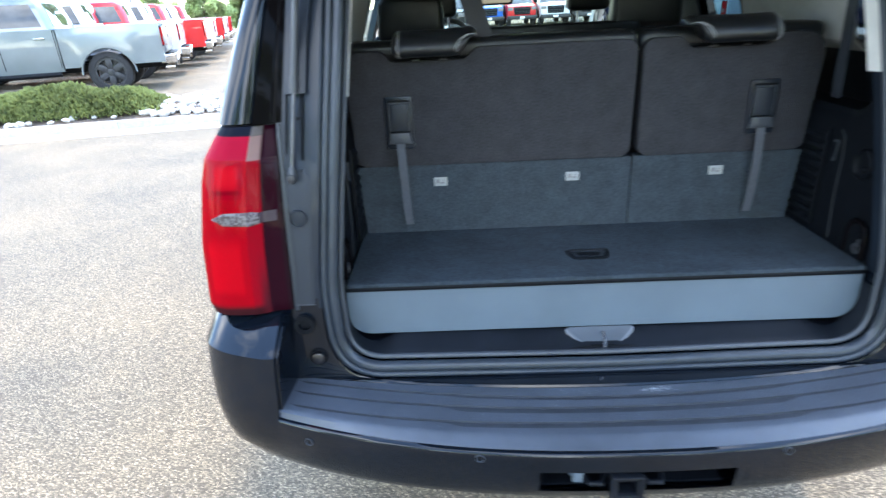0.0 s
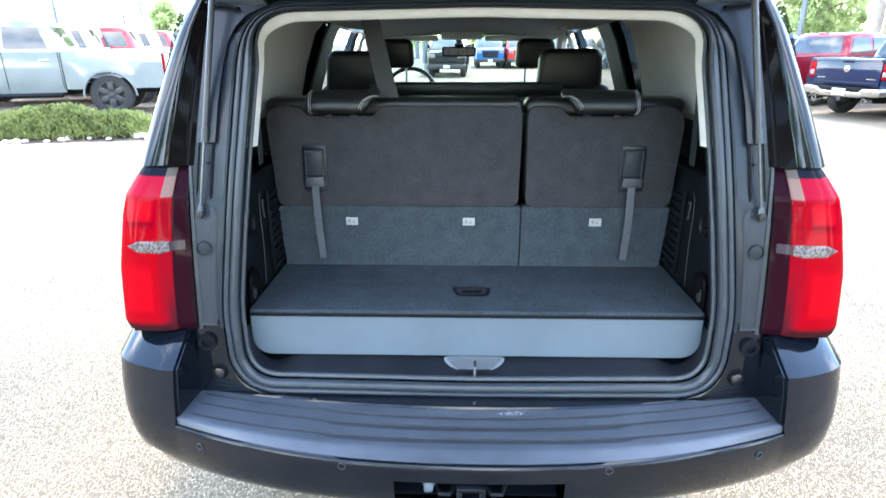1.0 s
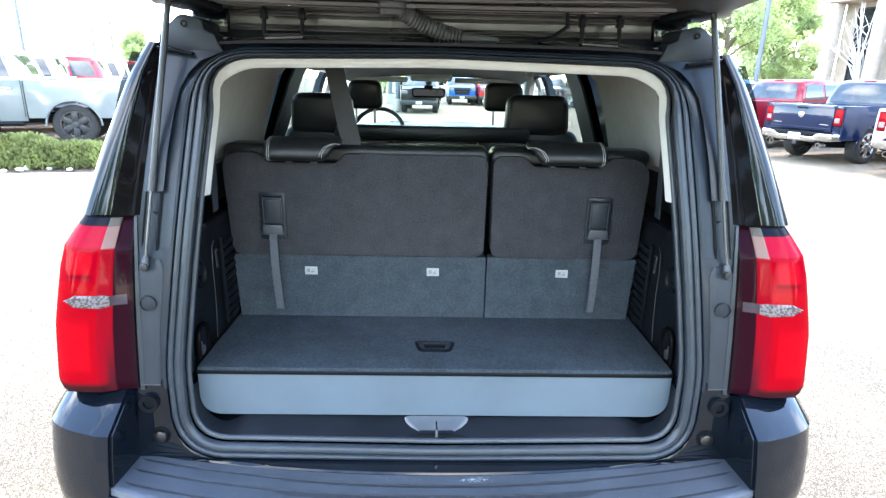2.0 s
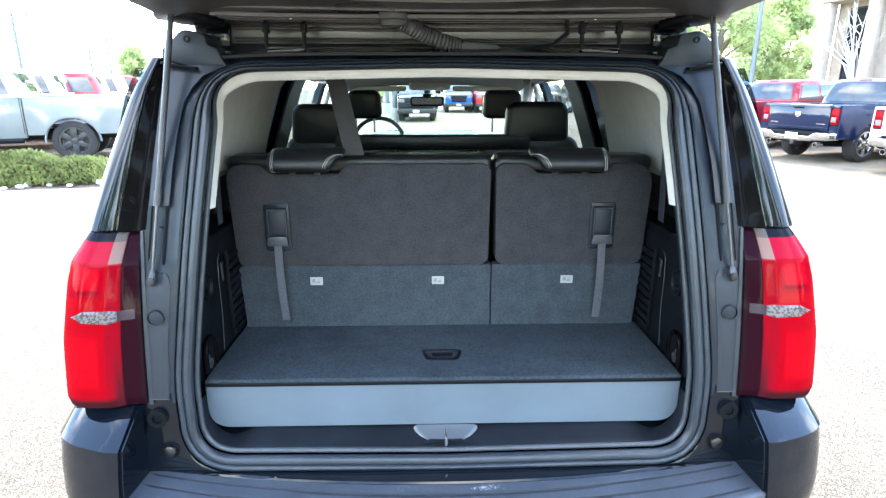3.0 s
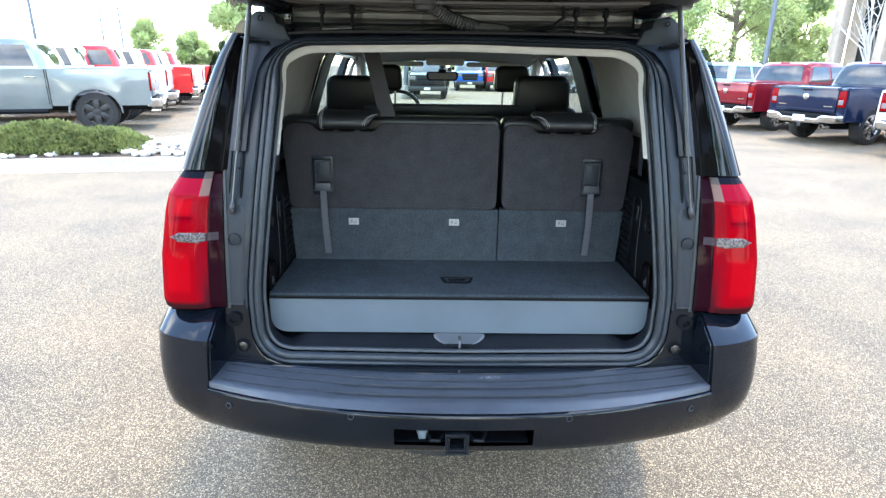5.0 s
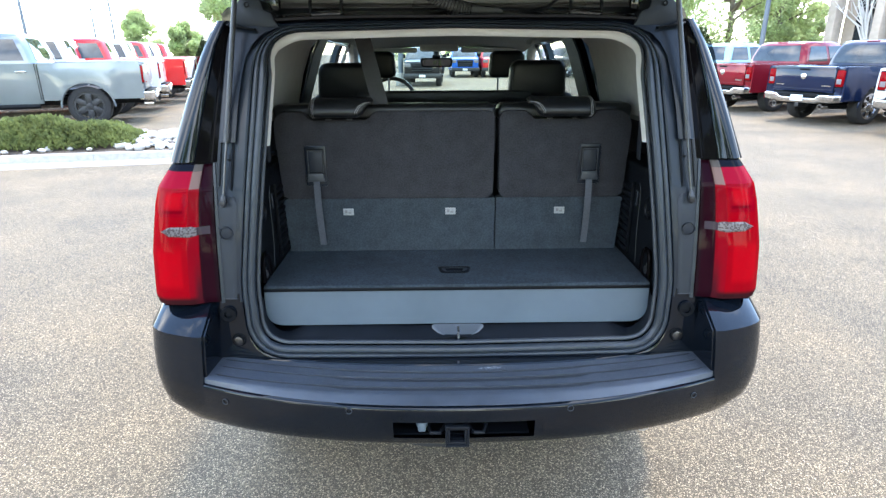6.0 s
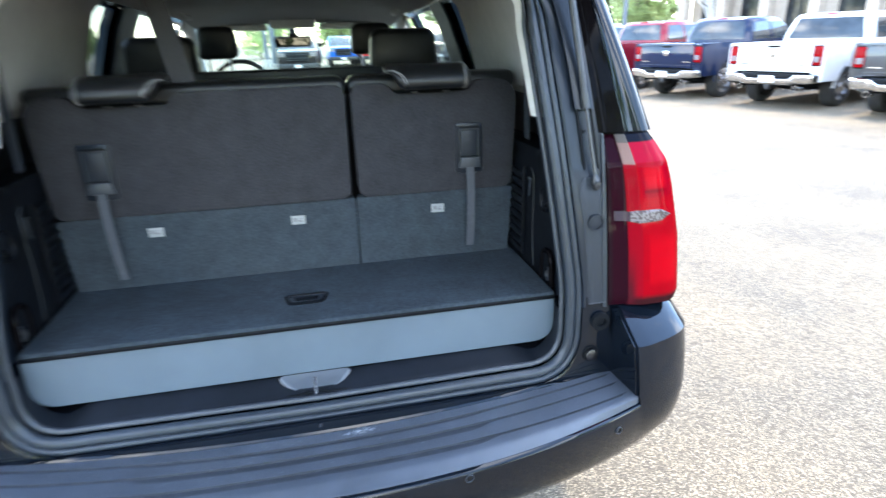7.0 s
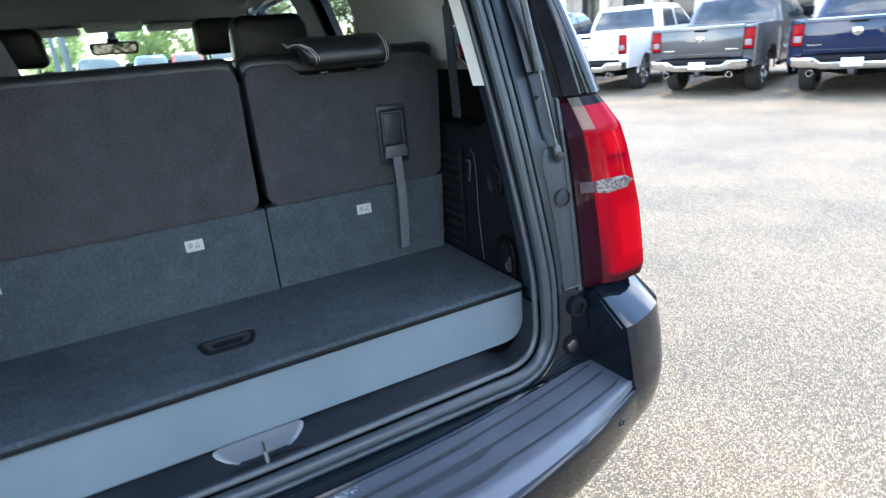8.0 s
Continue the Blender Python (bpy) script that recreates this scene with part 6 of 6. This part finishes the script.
    # lower cab and nose
    for s in (1, -1):
        rows = []
        for k in range(57):
            y = 0.83 + 3.82 * k / 56
            low = 0.52
            if abs(y - 3.68) < 0.53:
                low = max(low, 0.42 + math.sqrt(max(0, 0.53 ** 2 - (y - 3.68) ** 2)))
            top = 1.34 - 0.10 * smooth_step(3.2, 4.6, y)
            xn = 0.99 - 0.12 * smooth_step(3.9, 4.7, y)
            rows.append([Vector((s * (xn + 0.01 * math.sin(math.pi * j / 10)), y, low + (top - low) * j / 10)) for j in range(11)])
        side = part("cab_side", thicken(loft(rows), -0.04 * s), paint, t)
        for y in (0.86, 1.86, 2.88):
            part("door_gap", box(s * 1.0 - 0.004, s * 1.0 + 0.004, y - 0.006, y + 0.006, 0.60, 1.34), BLACK, side)
        for y in (1.02, 2.05):
            part("door_handle", box(min(s * 0.985, s * 1.03), max(s * 0.985, s * 1.03), y, y + 0.20, 1.16, 1.195, 0.012), CHROME, side)
        part("sill_step", tube([(s * 1.0, 0.9, 0.47), (s * 1.0, 3.0, 0.47)], 0.05, 8), BLACK, t)
        part("fuel_cap", disc(s * 1.008, 0.42, 1.12, 0.085, 0.006, "x", 24, 0.002) if s < 0 else box(0.99, 1.0, 3.0, 3.1, 1.2, 1.22), paint, t)
        part("arch_lip", tube([(s * 1.010, 0.515 * math.cos(a), 0.42 + 0.515 * math.sin(a)) for a in [math.pi * k / 16 for k in range(17)]], 0.022, 8), paint, t)
    roof_rows = []
    for z, w, yb, yf in ((1.34, 0.985, 0.84, 3.30), (1.50, 0.95, 0.87, 3.05), (1.70, 0.89, 0.93, 2.76), (1.86, 0.83, 1.00, 2.50), (1.93, 0.78, 1.08, 2.36), (1.955, 0.68, 1.25, 2.15)):
        c = 0.10
        roof_rows.append([Vector((-w + c, yb, z)), Vector((-w * 0.5, yb - 0.03, z)), Vector((w * 0.5, yb - 0.03, z)), Vector((w - c, yb, z)), Vector((w, yb + c, z)), Vector((w, (yb + yf) / 2, z)), Vector((w, yf - c, z)), Vector((w - c, yf, z)), Vector((-w + c, yf, z)), Vector((-w, yf - c, z)), Vector((-w, (yb + yf) / 2, z)), Vector((-w, yb + c, z))])
    cab = part("cab", loft(roof_rows, True, True), paint, t, angle=40)
    glass = []
    for z, w, yb in ((1.40, 0.972, 0.851), (1.50, 0.950, 0.870), (1.70, 0.890, 0.930), (1.84, 0.838, 0.991)):
        glass.append([Vector((x, yb - 0.03 * min(1.0, max(0.0, (w - 0.10 - abs(x)) / (w * 0.5 - 0.10))) - 0.012, z)) for x in [(w - 0.15) * k / 4 for k in range(-4, 5)]])
    part("rear_window", slab(glass, [[p + Vector((0, 0.008, 0)) for p in r] for r in glass]), CARGLASS, cab, "dark rear cab window")
    part("brake_lamp", box(-0.16, 0.16, 1.03, 1.10, 1.905, 1.94, 0.008), PICKUP_LIGHT, cab)
    for s in (1, -1):
        for y0, y1, y0t, y1t in ((1.02, 1.80, 1.16, 1.78), (1.90, 2.92, 1.88, 2.42)):
            part("side_window", loft([[Vector((s * (w + 0.008), a, z)), Vector((s * (w + 0.008), b, z))] for z, w, a, b in ((1.40, 0.972, y0, y1), (1.50, 0.950, y0 + 0.2 * (y0t - y0), y1 + 0.2 * (y1t - y1)), (1.70, 0.890, y0 + 0.7 * (y0t - y0), y1 + 0.7 * (y1t - y1)), (1.82, 0.846, y0t, y1t))]), CARGLASS, cab, "dark side window")
        part("door_mirror", box(min(s * 1.0, s * 1.22), max(s * 1.0, s * 1.22), 2.72, 2.82, 1.38, 1.60, 0.03), BLACK, t)
    part("windscreen", loft([[Vector((-w, y, z)), Vector((0, y + 0.06, z)), Vector((w, y, z))] for z, w, y in ((1.36, 0.86, 3.30), (1.62, 0.78, 2.92), (1.84, 0.70, 2.56))]), CARGLASS, cab)
    part("bonnet", thicken(loft([[Vector((x, y, z - 0.05 * abs(x) ** 3)) for x in (-0.97 + 0.03 * k, -0.6, 0, 0.6, 0.97 - 0.03 * k)] for k, (y, z) in enumerate(((3.25, 1.36), (3.7, 1.36), (4.2, 1.31), (4.55, 1.25)))]), 0.02), paint, t)
    part("nose", prism(rounded([(-0.90, 0.62, 0.04), (0.90, 0.62, 0.04), (0.86, 1.235, 0.08), (-0.86, 1.235, 0.08)], 4), "y", 4.50, 4.66, 0.04), paint, t)
    grille = part("grille", prism(rounded([(-0.50, 0.72, 0.04), (0.50, 0.72, 0.04), (0.56, 1.16, 0.05), (-0.56, 1.16, 0.05)], 4), "y", 4.64, 4.68, 0.01), BLACK, t, "black front grille")
    for z in (0.80, 0.90, 1.06):
        part("grille_bar", box(-0.50, 0.50, 4.675, 4.695, z, z + 0.025, 0.006), DARKSTEEL, grille)
    part("front_bumper", box(-0.98, 0.98, 4.52, 4.74, 0.42, 0.66, 0.04), front, t)
    part("front_plate", box(-0.16, 0.16, 4.738, 4.748, 0.47, 0.60, 0.003), PLATE, t, "white plate")
    for s in (1, -1):
        part("headlight", box(min(s * 0.60, s * 0.93), max(s * 0.60, s * 0.93), 4.56, 4.70, 0.98, 1.16, 0.03), CLEAR, t)
    for x in (-0.815, 0.815):
        for y in (0.0, 3.68):
            wheel(t, x, y, 0.435, 0.29, 6, rims)
    return t


HEAD_R = math.degrees(math.atan2(0.34, 0.94)) - 90
RIGHT_ROW = [(13.25, 5.55, NAVY, "navy blue pickup truck with a chrome bumper"), (12.38, 8.25, GREYP, "granite grey pickup truck with twin exhaust tips"), (11.75, 11.15, WHITEP, "white pickup truck with a chrome bumper"), (10.87, 14.12, NAVY, "dark blue pickup truck with chrome wheels"), (10.35, 17.5, MAROON, "maroon pickup truck with a chrome bumper"), (9.5, 20.7, TEALP, "pale blue pickup truck far along the row"), (8.6, 23.8, WHITEP, "white pickup truck far along the row"), (14.2, 2.6, BLACKP, "black pickup truck at the row's near end")]
for x, y, paint, label in RIGHT_ROW:
    pickup(paint, label, (x, y, 0), HEAD_R, "right-hand row of pickups")
HEAD_L = HEAD_R + 180
LEFT_ROW = [(-8.6, 13.2, SILVER, "silver-blue pickup truck behind the planted island"), (-9.5, 16.1, WHITEP, "white pickup truck in the row"), (-10.0, 19.1, REDP, "bright red pickup truck in the row"), (-10.8, 22.1, WHITEP, "white pickup truck in the row"), (-11.6, 25.1, REDP, "bright red pickup truck in the row"), (-12.5, 28.1, WHITEP, "white pickup truck in the row"), (-13.4, 31.1, REDP, "red pickup truck far along the row")]
for x, y, paint, label in LEFT_ROW:
    pickup(paint, label, (x, y, 0.215), HEAD_L, "left-hand row of pickups", DARKSTEEL if paint is SILVER else CHROME)
pickup(BLACKP, "black pickup truck facing the SUV across the lot", (-0.50, 36.2, 0), 178, "pickups across the lot", DARKSTEEL, DARKSTEEL)
for k, paint in enumerate((BLUEP, REDP, WHITEP, GREYP, NAVY, MAROON)):
    pickup(paint, "pickup truck parked across the lot", (2.3 + 2.3 * k, 47.5 - 0.3 * k, 0), 180, "pickups across the lot", CHROME, DARKSTEEL)
street_lamp(-3.0, 42.0, 9.0, (1, -1))
